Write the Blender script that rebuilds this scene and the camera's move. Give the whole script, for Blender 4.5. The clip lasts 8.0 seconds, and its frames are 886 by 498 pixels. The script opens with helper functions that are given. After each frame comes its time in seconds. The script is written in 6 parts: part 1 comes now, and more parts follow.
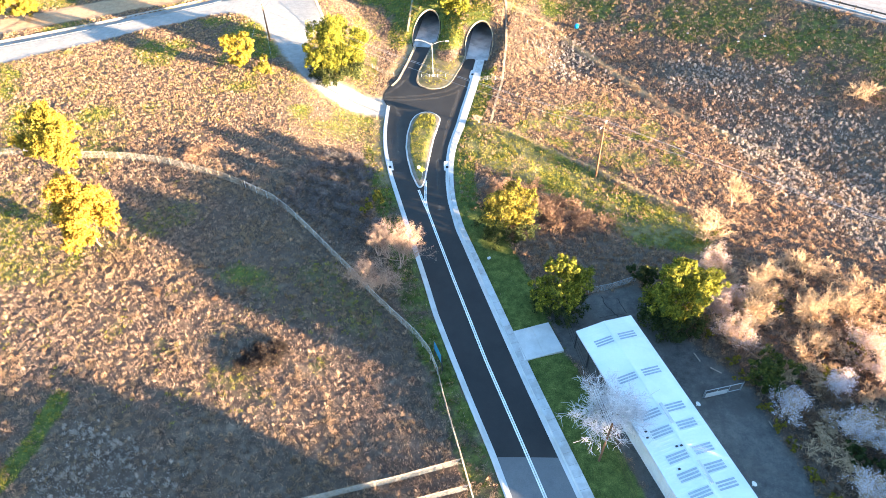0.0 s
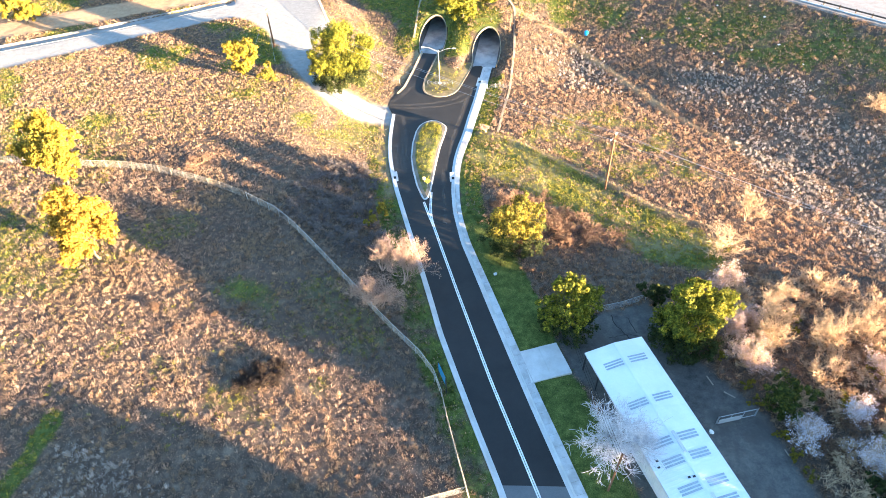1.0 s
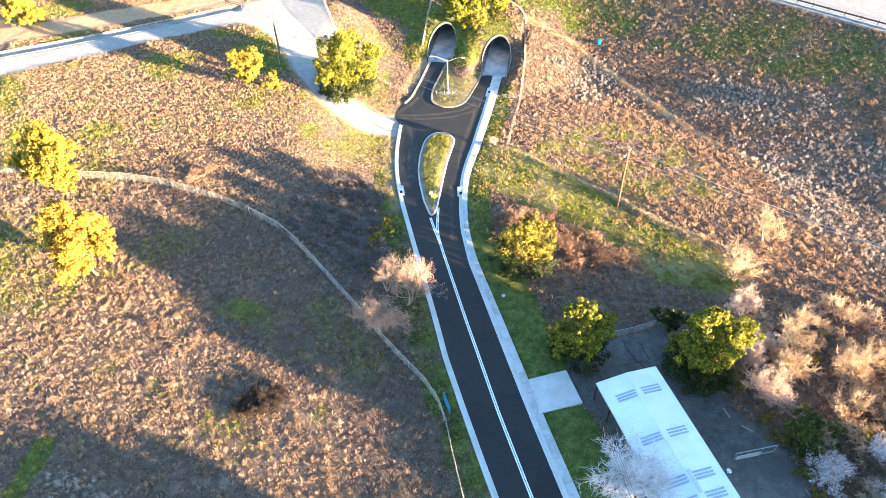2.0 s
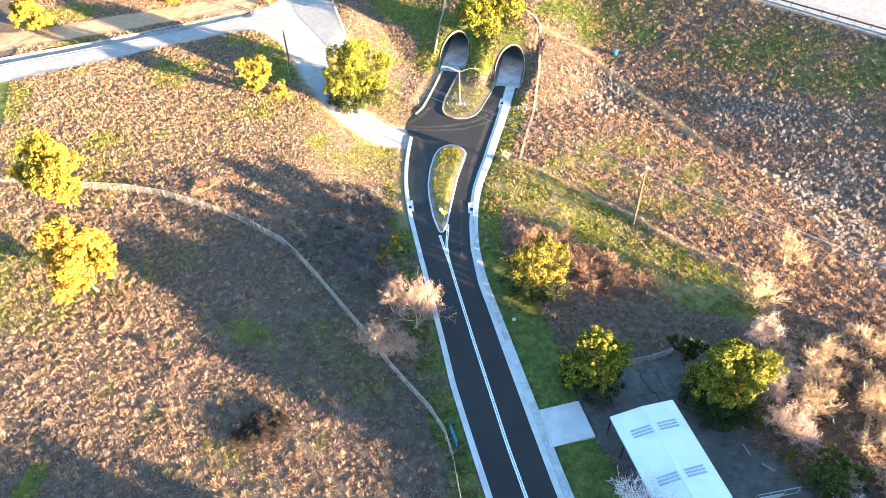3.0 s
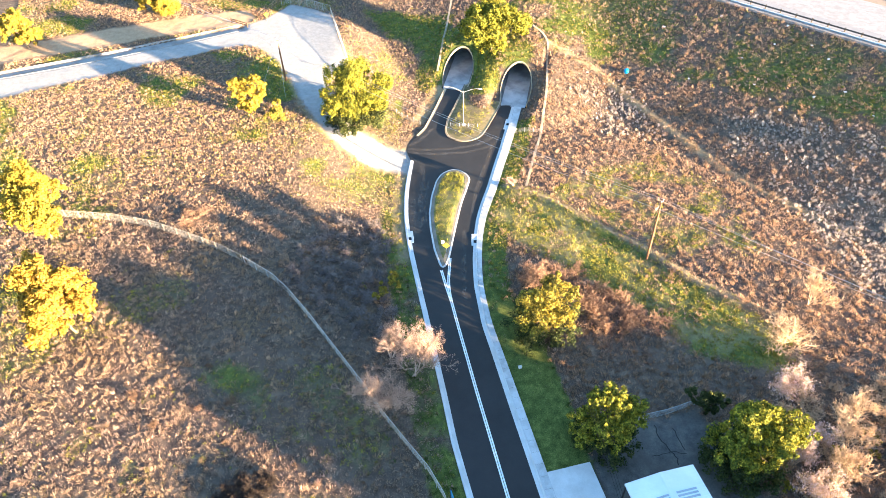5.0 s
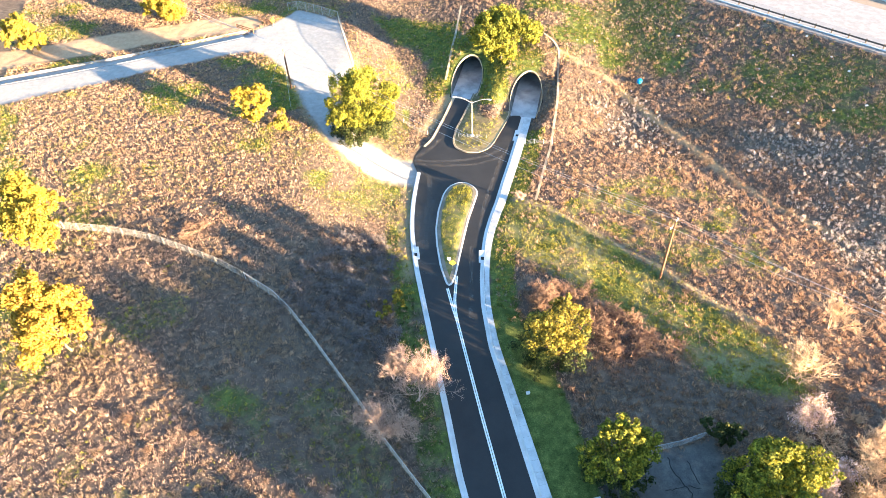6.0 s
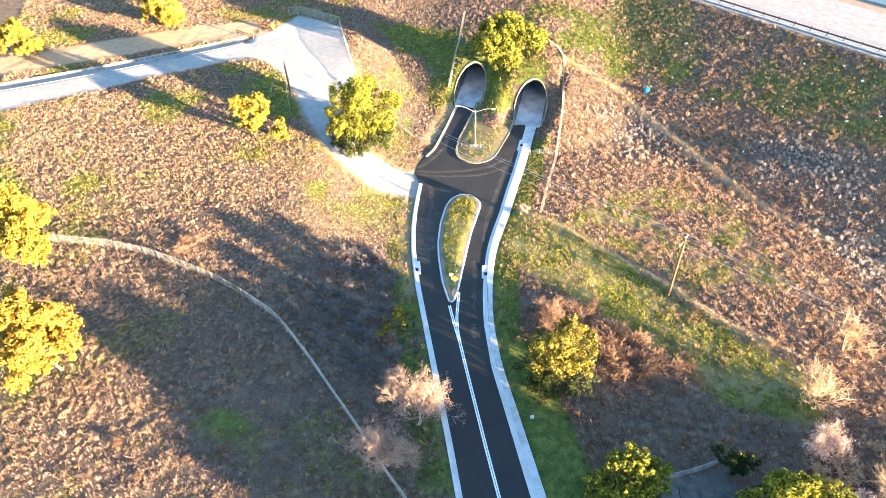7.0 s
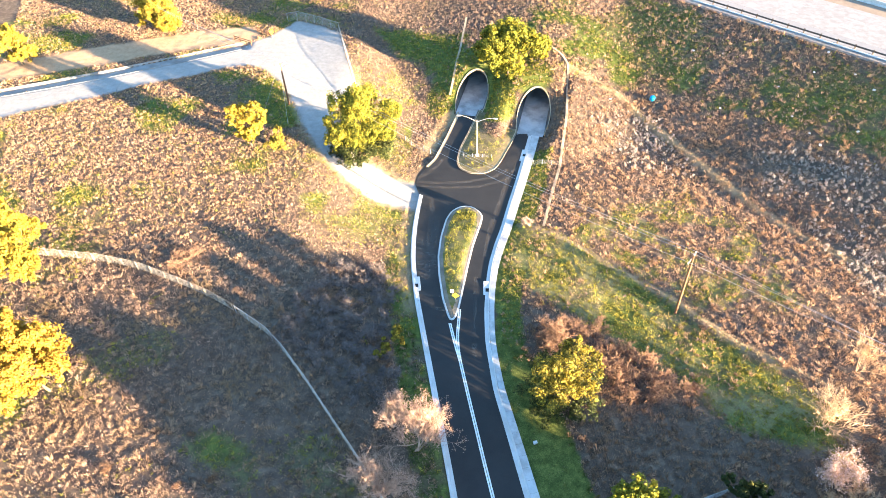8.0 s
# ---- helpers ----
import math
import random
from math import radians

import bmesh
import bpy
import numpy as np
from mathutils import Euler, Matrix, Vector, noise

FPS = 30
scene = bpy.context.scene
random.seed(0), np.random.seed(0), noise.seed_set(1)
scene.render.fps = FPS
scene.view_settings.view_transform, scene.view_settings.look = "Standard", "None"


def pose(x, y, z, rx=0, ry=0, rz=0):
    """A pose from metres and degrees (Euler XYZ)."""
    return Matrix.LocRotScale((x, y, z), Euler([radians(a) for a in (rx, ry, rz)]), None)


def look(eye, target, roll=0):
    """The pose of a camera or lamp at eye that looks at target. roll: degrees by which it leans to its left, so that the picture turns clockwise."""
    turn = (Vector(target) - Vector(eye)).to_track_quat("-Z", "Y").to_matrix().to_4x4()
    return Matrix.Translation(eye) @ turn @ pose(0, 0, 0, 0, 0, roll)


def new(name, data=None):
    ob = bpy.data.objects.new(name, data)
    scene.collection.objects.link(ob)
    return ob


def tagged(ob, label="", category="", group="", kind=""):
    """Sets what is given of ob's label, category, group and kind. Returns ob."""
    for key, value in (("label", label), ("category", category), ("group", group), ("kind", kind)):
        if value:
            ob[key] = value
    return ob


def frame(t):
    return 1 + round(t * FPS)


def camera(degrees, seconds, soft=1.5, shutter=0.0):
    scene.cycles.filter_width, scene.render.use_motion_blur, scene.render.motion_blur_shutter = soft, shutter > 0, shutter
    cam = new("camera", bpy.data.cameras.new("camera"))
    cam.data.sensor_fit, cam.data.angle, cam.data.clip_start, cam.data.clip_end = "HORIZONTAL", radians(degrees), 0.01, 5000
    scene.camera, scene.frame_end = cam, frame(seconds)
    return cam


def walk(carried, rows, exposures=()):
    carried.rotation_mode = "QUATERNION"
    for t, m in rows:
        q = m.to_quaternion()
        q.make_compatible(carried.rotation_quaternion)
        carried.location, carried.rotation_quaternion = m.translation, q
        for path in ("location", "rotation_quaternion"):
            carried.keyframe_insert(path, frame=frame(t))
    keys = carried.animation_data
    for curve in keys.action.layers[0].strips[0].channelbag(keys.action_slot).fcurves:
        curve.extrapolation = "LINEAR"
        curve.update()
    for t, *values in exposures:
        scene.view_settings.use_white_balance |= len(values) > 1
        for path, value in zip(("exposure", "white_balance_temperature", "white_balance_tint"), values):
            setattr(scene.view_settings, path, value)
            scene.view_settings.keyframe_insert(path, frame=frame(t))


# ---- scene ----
cam = camera(68.0, 8.0, soft=0.7)
METRES, EYE, TILT, LEAN, TURN = 30.0, 68.81, 0.0, 3.0, 0.0
ROWS = [
    (0.0, 0.0, 0.0, 0.0, 1.4, -44.63, -1.41),
    (0.5, -0.0008, 0.0509, -0.0027, 1.62, -44.64, -1.39),
    (1.0, -0.0001, 0.1096, -0.0051, 2.05, -44.64, -1.35),
    (1.5, -0.0006, 0.178, -0.007, 2.32, -44.67, -1.33),
    (3.0, -0.0036, 0.3861, -0.011, 4.12, -44.71, -1.2),
    (3.5, -0.0053, 0.4536, -0.0137, 4.16, -44.7, -1.18),
    (4.0, -0.0071, 0.5206, -0.0172, 4.15, -44.68, -1.17),
    (4.5, -0.0091, 0.5831, -0.0215, 4.21, -44.67, -1.16),
    (6.0, -0.0163, 0.7718, -0.0365, 5.4, -44.62, -1.07),
    (6.5, -0.0185, 0.8271, -0.0417, 5.58, -44.6, -1.05),
    (7.0, -0.0219, 0.8841, -0.0479, 5.74, -44.58, -1.04),
    (7.5, -0.0241, 0.9413, -0.0533, 5.85, -44.58, -1.02),
    (8.0, -0.0265, 0.9972, -0.0594, 5.92, -44.56, -0.99),
]
walk(cam, [(t, pose(0, 0, EYE, TILT, LEAN, TURN) @ pose(METRES * x, METRES * y, METRES * z, 90 + pitch, roll, yaw)) for t, x, y, z, yaw, pitch, roll in ROWS], exposures=[(0.0, 3.82, 5650, 8), (8.0, 3.82, 5650, 8)])

# ---------------------------------------------------------------- light
SUN_AZ, SUN_EL = -27.0, 6.4          # direction towards the sun: degrees from +x, degrees up
world = bpy.data.worlds.new("sky")
scene.world = world
world.use_nodes = True
wn = world.node_tree
sky = wn.nodes.new("ShaderNodeTexSky")
sky.sky_type = "NISHITA"
sky.sun_disc = False
sky.sun_elevation = radians(SUN_EL)
sky.sun_rotation = radians(90 - SUN_AZ)
sky.air_density, sky.dust_density, sky.ozone_density = 1.0, 0.5, 2.0
wn.links.new(sky.outputs[0], wn.nodes["Background"].inputs[0])
wn.nodes["Background"].inputs[1].default_value = 0.068
sun_data = bpy.data.lights.new("sun", "SUN")
sun_data.energy, sun_data.angle, sun_data.color = 5.2, radians(0.6), (1.0, 0.69, 0.385)
sun = new("sun", sun_data)
sa, se = radians(SUN_AZ), radians(SUN_EL)
sun.matrix_world = look((math.cos(sa) * math.cos(se) * 300, math.sin(sa) * math.cos(se) * 300, math.sin(se) * 300), (0, 0, 0))


# ---------------------------------------------------------------- materials
def nodes_of(name, rough=0.85, metal=0.0, spec=0.3):
    m = bpy.data.materials.new(name)
    m.use_nodes = True
    nt = m.node_tree
    b = nt.nodes["Principled BSDF"]
    b.inputs["Roughness"].default_value = rough
    b.inputs["Metallic"].default_value = metal
    b.inputs["Specular IOR Level"].default_value = spec
    return m, nt, b


def noise_tex(nt, vec, scale, detail=4.0, rough=0.6):
    n = nt.nodes.new("ShaderNodeTexNoise")
    n.inputs["Scale"].default_value = scale
    n.inputs["Detail"].default_value = detail
    n.inputs["Roughness"].default_value = rough
    nt.links.new(vec, n.inputs["Vector"])
    return n.outputs["Fac"]


def ramp(nt, fac, stops):
    r = nt.nodes.new("ShaderNodeValToRGB")
    els = r.color_ramp.elements
    while len(els) < len(stops):
        els.new(0.5)
    for e, (p, c) in zip(els, stops):
        e.position = p
        e.color = (*c, 1)
    nt.links.new(fac, r.inputs[0])
    return r.outputs[0]


def mix(nt, fac, a, b, kind="MIX"):
    m = nt.nodes.new("ShaderNodeMix")
    m.data_type, m.blend_type = "RGBA", kind
    for sock, v in ((m.inputs[0], fac), (m.inputs[6], a), (m.inputs[7], b)):
        if isinstance(v, (int, float)):
            sock.default_value = v
        elif isinstance(v, tuple):
            sock.default_value = (*v, 1)
        else:
            nt.links.new(v, sock)
    return m.outputs[2]


def calc(nt, op, a, b=0.0, clamp=False):
    m = nt.nodes.new("ShaderNodeMath")
    m.operation, m.use_clamp = op, clamp
    for sock, v in zip(m.inputs, (a, b)):
        if isinstance(v, (int, float)):
            sock.default_value = v
        else:
            nt.links.new(v, sock)
    return m.outputs[0]


def bump(nt, b, height, strength, dist):
    n = nt.nodes.new("ShaderNodeBump")
    n.inputs["Strength"].default_value = strength
    n.inputs["Distance"].default_value = dist
    nt.links.new(height, n.inputs["Height"])
    nt.links.new(n.outputs[0], b.inputs["Normal"])


def position(nt):
    return nt.nodes.new("ShaderNodeNewGeometry").outputs["Position"]


def attr(nt, name):
    a = nt.nodes.new("ShaderNodeAttribute")
    a.attribute_name = name
    return a.outputs["Fac"]


def surface(name, dark, light, scale, rough=0.85, metal=0.0, spec=0.3, fine=None, bumpy=0.3, dist=0.02, stain=None, stain_scale=0.15, stain_amount=0.5):
    """A worn surface: two scales of noise between two colours, and large stains."""
    m, nt, b = nodes_of(name, rough, metal, spec)
    p = position(nt)
    n1 = noise_tex(nt, p, scale, 5.0, 0.65)
    n2 = noise_tex(nt, p, fine or scale * 12, 3.0, 0.7)
    f = calc(nt, "ADD", calc(nt, "MULTIPLY", n1, 0.6), calc(nt, "MULTIPLY", n2, 0.4))
    col = ramp(nt, f, [(0.32, dark), (0.68, light)])
    if stain:
        s = noise_tex(nt, p, stain_scale, 6.0, 0.6)
        col = mix(nt, calc(nt, "MULTIPLY", ramp(nt, s, [(0.45, (0, 0, 0)), (0.62, (1, 1, 1))]), stain_amount), col, stain)
    nt.links.new(col, b.inputs["Base Color"])
    bump(nt, b, n2, bumpy, dist)
    return m


def islands(name, stops, rough=0.8, spec=0.2, translucent=0.0):
    """Leaves, blades and twigs: the colour goes by the single blade, and by patches of the place."""
    m, nt, b = nodes_of(name, rough, 0.0, spec)
    g = nt.nodes.new("ShaderNodeNewGeometry")
    r = g.outputs["Random Per Island"]
    n = noise_tex(nt, g.outputs["Position"], 0.35, 3.0, 0.6)
    f = calc(nt, "ADD", calc(nt, "MULTIPLY", r, 0.62), calc(nt, "MULTIPLY", n, 0.38))
    col = ramp(nt, f, stops)
    nt.links.new(col, b.inputs["Base Color"])
    if translucent:
        t = nt.nodes.new("ShaderNodeBsdfTranslucent")
        nt.links.new(col, t.inputs[0])
        ms = nt.nodes.new("ShaderNodeMixShader")
        ms.inputs[0].default_value = translucent
        nt.links.new(b.outputs[0], ms.inputs[1])
        nt.links.new(t.outputs[0], ms.inputs[2])
        nt.links.new(ms.outputs[0], nt.nodes["Material Output"].inputs[0])
    return m


def tufted(name, stops, tinge=None, tinge_scale=0.1):
    """Grass: the colour goes by the clump, a little by the single blade and by the place."""
    m, nt, b = nodes_of(name, 0.8, 0.0, 0.15)
    g = nt.nodes.new("ShaderNodeNewGeometry")
    p = g.outputs["Position"]
    f = calc(nt, "ADD", calc(nt, "MULTIPLY", attr(nt, "tone"), 0.45), calc(nt, "MULTIPLY", g.outputs["Random Per Island"], 0.25))
    f = calc(nt, "ADD", f, calc(nt, "MULTIPLY", noise_tex(nt, p, 0.5, 4.0, 0.6), 0.3))
    col = ramp(nt, f, stops)
    if tinge:
        col = mix(nt, ramp(nt, noise_tex(nt, p, tinge_scale, 3.0, 0.6), [(0.46, (0, 0, 0)), (0.66, (0.8, 0.8, 0.8))]), col, tinge, "MIX")
    nt.links.new(col, b.inputs["Base Color"])
    t = nt.nodes.new("ShaderNodeBsdfTranslucent")
    nt.links.new(col, t.inputs[0])
    ms = nt.nodes.new("ShaderNodeMixShader")
    ms.inputs[0].default_value = 0.25
    nt.links.new(b.outputs[0], ms.inputs[1])
    nt.links.new(t.outputs[0], ms.inputs[2])
    nt.links.new(ms.outputs[0], nt.nodes["Material Output"].inputs[0])
    return m


def plain(name, colour, rough=0.6, metal=0.0, spec=0.4):
    c = tuple(v * 0.82 for v in colour)
    return surface(name, c, colour, 3.0, rough, metal, spec, bumpy=0.05)


asphalt = surface("asphalt", (0.016, 0.0155, 0.016), (0.031, 0.0290, 0.0285), 0.5, 0.7, spec=0.35, fine=9, bumpy=0.25, stain=(0.042, 0.039, 0.038), stain_scale=0.12, stain_amount=0.35)
asphalt_old = surface("asphalt_old", (0.115, 0.12, 0.125), (0.19, 0.19, 0.19), 0.6, 0.75, fine=8, stain=(0.11, 0.11, 0.12))
concrete = surface("concrete", (0.48, 0.48, 0.48), (0.63, 0.63, 0.62), 0.7, 0.8, fine=10, stain=(0.28, 0.26, 0.24), stain_scale=0.5, stain_amount=0.55)
concrete_new = surface("concrete_new", (0.55, 0.54, 0.52), (0.68, 0.67, 0.65), 0.8, 0.8, fine=9, stain=(0.42, 0.40, 0.37), stain_scale=0.35, stain_amount=0.4)
concrete_weathered = surface("concrete_weathered", (0.045, 0.043, 0.040), (0.10, 0.095, 0.088), 0.5, 0.9, fine=5, stain=(0.16, 0.15, 0.14), stain_scale=0.3, stain_amount=0.5)
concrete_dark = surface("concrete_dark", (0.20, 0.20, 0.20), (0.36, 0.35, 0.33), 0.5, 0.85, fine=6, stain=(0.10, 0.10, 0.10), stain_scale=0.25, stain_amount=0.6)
paint_white = surface("paint_white", (0.80, 0.79, 0.76), (0.90, 0.89, 0.86), 2.5, 0.6, fine=25, stain=(0.4, 0.4, 0.4), stain_scale=1.5, stain_amount=0.35)
concrete_tan = surface("concrete_tan", (0.34, 0.28, 0.19), (0.52, 0.44, 0.31), 0.7, 0.85, fine=9, stain=(0.22, 0.18, 0.11), stain_scale=0.5, stain_amount=0.5)
wood_pole = surface("wood_pole", (0.10, 0.055, 0.03), (0.22, 0.12, 0.065), 2.0, 0.85, fine=20)
wood_grey = surface("wood_grey", (0.26, 0.22, 0.18), (0.42, 0.36, 0.29), 2.5, 0.85, fine=20)
galvanised = surface("galvanised", (0.42, 0.43, 0.44), (0.58, 0.58, 0.58), 2.0, 0.45, 0.6, fine=15)
lamp_white = plain("lamp_white", (0.62, 0.62, 0.60), 0.4)
black_iron = plain("black_iron", (0.012, 0.012, 0.013), 0.7)
dark_metal = plain("dark_metal", (0.05, 0.05, 0.055), 0.5, 0.4)
wire_black = plain("wire_black", (0.02, 0.02, 0.02), 0.8, spec=0.1)


# ---------------------------------------------------------------- plan
def smooth(a):
    a = np.clip(a, 0.0, 1.0)
    return a * a * (3 - 2 * a)


ROAD_LEFT = [(21.8, -25), (14, 0), (6.6, 24), (4.0, 32.3), (2.8, 36.2), (0.4, 43), (-1.9, 49.8), (-4.3, 57.1), (-6.0, 63.6), (-8.8, 73.8), (-11.2, 82.5), (-13.2, 89.9), (-14.2, 94.4), (-14.9, 98), (-15.4, 101.9), (-15.7, 106), (-15.8, 110.3), (-15.8, 114)]
ROAD_RIGHT = [(29.5, -25), (21.7, 0), (14.3, 24), (11.7, 32.4), (10.0, 37.6), (7.2, 46.3), (5.3, 52.5), (2.4, 62.2), (0.1, 70.2), (-1.4, 75.3), (-2.8, 82.9), (-3.25, 88.5), (-3.3, 95), (-3.1, 98.3), (-2.6, 101.9), (-1.7, 106.5), (-0.8, 112.5), (0.3, 118.8), (2.4, 132.5), (4.0, 142)]
CENTRE = [(27.0, -28), (18.2, 0), (10.5, 24), (8.2, 31.4), (5.8, 38.8), (2.3, 49.4), (-2.1, 64.4), (-4.8, 74.1), (-6.2, 79.3)]
LANE_W_L = [(-15.8, 114), (-16.7, 115.6), (-17.4, 117.1), (-17.2, 119), (-15.7, 121.9), (-14.5, 124.3), (-13.0, 131.7), (-11.6, 139.8), (-8.6, 156)]
LANE_W_R = [(-10.3, 123.6), (-10.2, 127.5), (-9.0, 132.4), (-7.9, 137.8), (-4.6, 156)]
LANE_E_L = [(-3.5, 123.4), (-1.0, 131.6), (-0.4, 133.8), (1.2, 142)]


def along(line, y):
    """x on a line of (x, y) places, as a rounded function of y."""
    ys, xs = [p[1] for p in line], [p[0] for p in line]
    return sum(np.interp(np.asarray(y) + d, ys, xs) for d in (-1.6, -0.8, 0.0, 0.8, 1.6)) / 5


def road_z(y):
    ys, zs = (-30, 0, 30, 50, 56, 68, 86, 93, 112, 126, 400), (2.6, 1.6, 0.9, 0.3, 0.1, -0.4, -1.75, -2.1, -3.1, -3.3, -3.3)
    return sum(np.interp(np.asarray(y, float) + d, ys, zs) for d in (-6, -3, 0, 3, 6)) / 5


TUNNEL_DIR = np.array([0.12, 0.99])
TUNNEL_DIR = TUNNEL_DIR / np.linalg.norm(TUNNEL_DIR)
TUNNELS = [(-9.75, 139.6), (2.3, 133.4)]     # middle of the mouth, where the arch meets the ground
T_HALF, T_HIGH = 3.0, 3.9                     # bore: half width, height


def tunnel_uv(x, y, k):
    cx, cy = TUNNELS[k]
    dx, dy = x - cx, y - cy
    return dx * TUNNEL_DIR[1] - dy * TUNNEL_DIR[0], dx * TUNNEL_DIR[0] + dy * TUNNEL_DIR[1]


T_MID = 1.45                                  # height of the widest place


def arch_w(h, grow=0.0):
    """Half width of the tunnel at a height over its floor."""
    return (T_HALF + grow) * np.sqrt(np.clip(1 - ((h - T_MID) / (T_HIGH - T_MID + grow)) ** 2, 0, 1))


MITRE = 0.40      # rise of the mouths' slanted plane


def segment_distance(x, y, line):
    d = np.full(np.shape(x), 1e9)
    for (ax, ay), (bx, by) in zip(line[:-1], line[1:]):
        vx, vy = bx - ax, by - ay
        t = np.clip(((x - ax) * vx + (y - ay) * vy) / (vx * vx + vy * vy), 0, 1)
        d = np.minimum(d, np.hypot(x - ax - t * vx, y - ay - t * vy))
    return d


def inside(x, y, poly):
    r = np.zeros(np.shape(x), bool)
    for (ax, ay), (bx, by) in zip(poly, poly[1:] + poly[:1]):
        hit = ((ay > y) != (by > y)) & (x < (bx - ax) * (y - ay) / (by - ay + 1e-12) + ax)
        r ^= hit
    return r


def area(x, y, poly, soft):
    """1 inside a plan polygon, 0 outside, with a soft edge."""
    d = segment_distance(x, y, poly + poly[:1])
    d = np.where(inside(x, y, poly), d, -d)
    return smooth(0.5 + d / (2 * soft))


LATTICE = np.random.RandomState(11).uniform(-1, 1, (256, 256))


def lattice(x, y):
    xi, yi = np.floor(x).astype(int), np.floor(y).astype(int)
    fx, fy = x - xi, y - yi
    fx, fy = fx * fx * (3 - 2 * fx), fy * fy * (3 - 2 * fy)
    g = lambda i, j: LATTICE[i & 255, j & 255]
    return (g(xi, yi) * (1 - fx) + g(xi + 1, yi) * fx) * (1 - fy) + (g(xi, yi + 1) * (1 - fx) + g(xi + 1, yi + 1) * fx) * fy


def wobble(x, y, s):
    """A smooth random field, -1 to 1, with lumps of about 2 s metres."""
    x, y = np.asarray(x, float) / (2 * s), np.asarray(y, float) / (2 * s)
    return 0.62 * lattice(x + 40, y + 17) + 0.3 * lattice(2.1 * x + 9.3, 2.1 * y + 3.7) + 0.18 * lattice(4.3 * x + 1.9, 4.3 * y + 8.1)


CHANNEL = [(-170, 104), (-102.1, 133.8), (-92.6, 138.1), (-82.6, 142.6), (-72.8, 147.6), (-62.4, 153.3), (-59.5, 155.0)]
GRAVEL = [(-170, 96), (-97.6, 126.6), (-90.8, 130.7), (-82.4, 134.7), (-75.2, 139.3), (-67.2, 143.0), (-60.3, 147.1), (-55.8, 148.2), (-51.5, 146.4), (-47.2, 142.0), (-42.0, 133.9), (-37.4, 125.0), (-33.0, 119.2), (-27.9, 114.0), (-23.2, 110.6), (-15.8, 109.9), (-15.5, 116.6), (-20.3, 117.4), (-26.4, 120.4), (-32.4, 126.9), (-35.0, 134.0), (-32.5, 143.3), (-40.0, 164.2), (-50.7, 169.0), (-55.0, 161.0), (-61, 156), (-72.8, 147.8), (-102, 134), (-170, 104)]
TRACK_N = [(-170, 122), (-110.0, 142.3), (-96.6, 148.5), (-84.4, 153.0), (-72.4, 158.5), (-62, 161)]
YARD = [(11.2, 55.2), (10.9, 57.2), (17.0, 61.6), (24.4, 64.6), (27.8, 55.5), (34.8, 46.0), (37.5, 33), (41, 20), (46, 0), (22, 0), (21, 25), (14.2, 49.0), (12.2, 50.9)]
BERM = [(8.7, 149.0), (19.2, 141.6), (26.5, 131.8), (32.9, 123.2), (38.7, 115.5), (44.2, 109.5), (60, 96), (90, 75)]
PATH_E = [(1.5, 106.4), (6.0, 104.8), (11.9, 100.6), (23.1, 92.5), (30.5, 85.4), (42.1, 78.6), (60, 68), (90, 50)]
# two areas of green bank grass whose dark colour also stands in for shade
HOLLOW_SHADED = [(-33.0, 166.5), (-11.2, 161.4), (-12.1, 149.9), (-18.6, 150.8), (-25.0, 157.0)]
CREST_SHADED = [(-3.1, 165.0), (4.0, 152.0), (10.0, 146.5), (22.0, 144.5), (25.0, 150.0), (16.0, 163.0), (2.8, 168.0)]
REED_A = [(13.1, 137.0), (23.6, 138.0), (30.9, 124.1), (20.5, 123.1)]
REED_B = [(40.9, 126.2), (49.6, 125.2), (66.4, 117.4), (64.6, 110.4), (52.5, 112.4), (39.9, 119.6)]
REED_C = [(46.1, 111.4), (64.3, 109.1), (82, 98), (82, 66), (62, 72), (53, 88), (50.5, 99)]
WEED_E = [(5.5, 108.8), (13.7, 112.3), (28.1, 118.6), (38.2, 108.9), (40.7, 94.4), (23.3, 92.6), (18.0, 98.8)]
LAID_GRASS = [(-46.5, 40.5), (-40.0, 38.5), (-33.0, 34.5), (-29.0, 28.0), (-46.0, 28.0), (-48.5, 34.0)]
BANK_E = [(24.2, 145.2), (39.6, 133.8), (51.1, 127.2), (64.2, 119.9), (80, 113), (80, 122), (57.3, 138.5), (41.3, 147.5), (24.6, 151.5)]
EDGE = np.array([0.643, 0.766])      # across the highway, away from the road


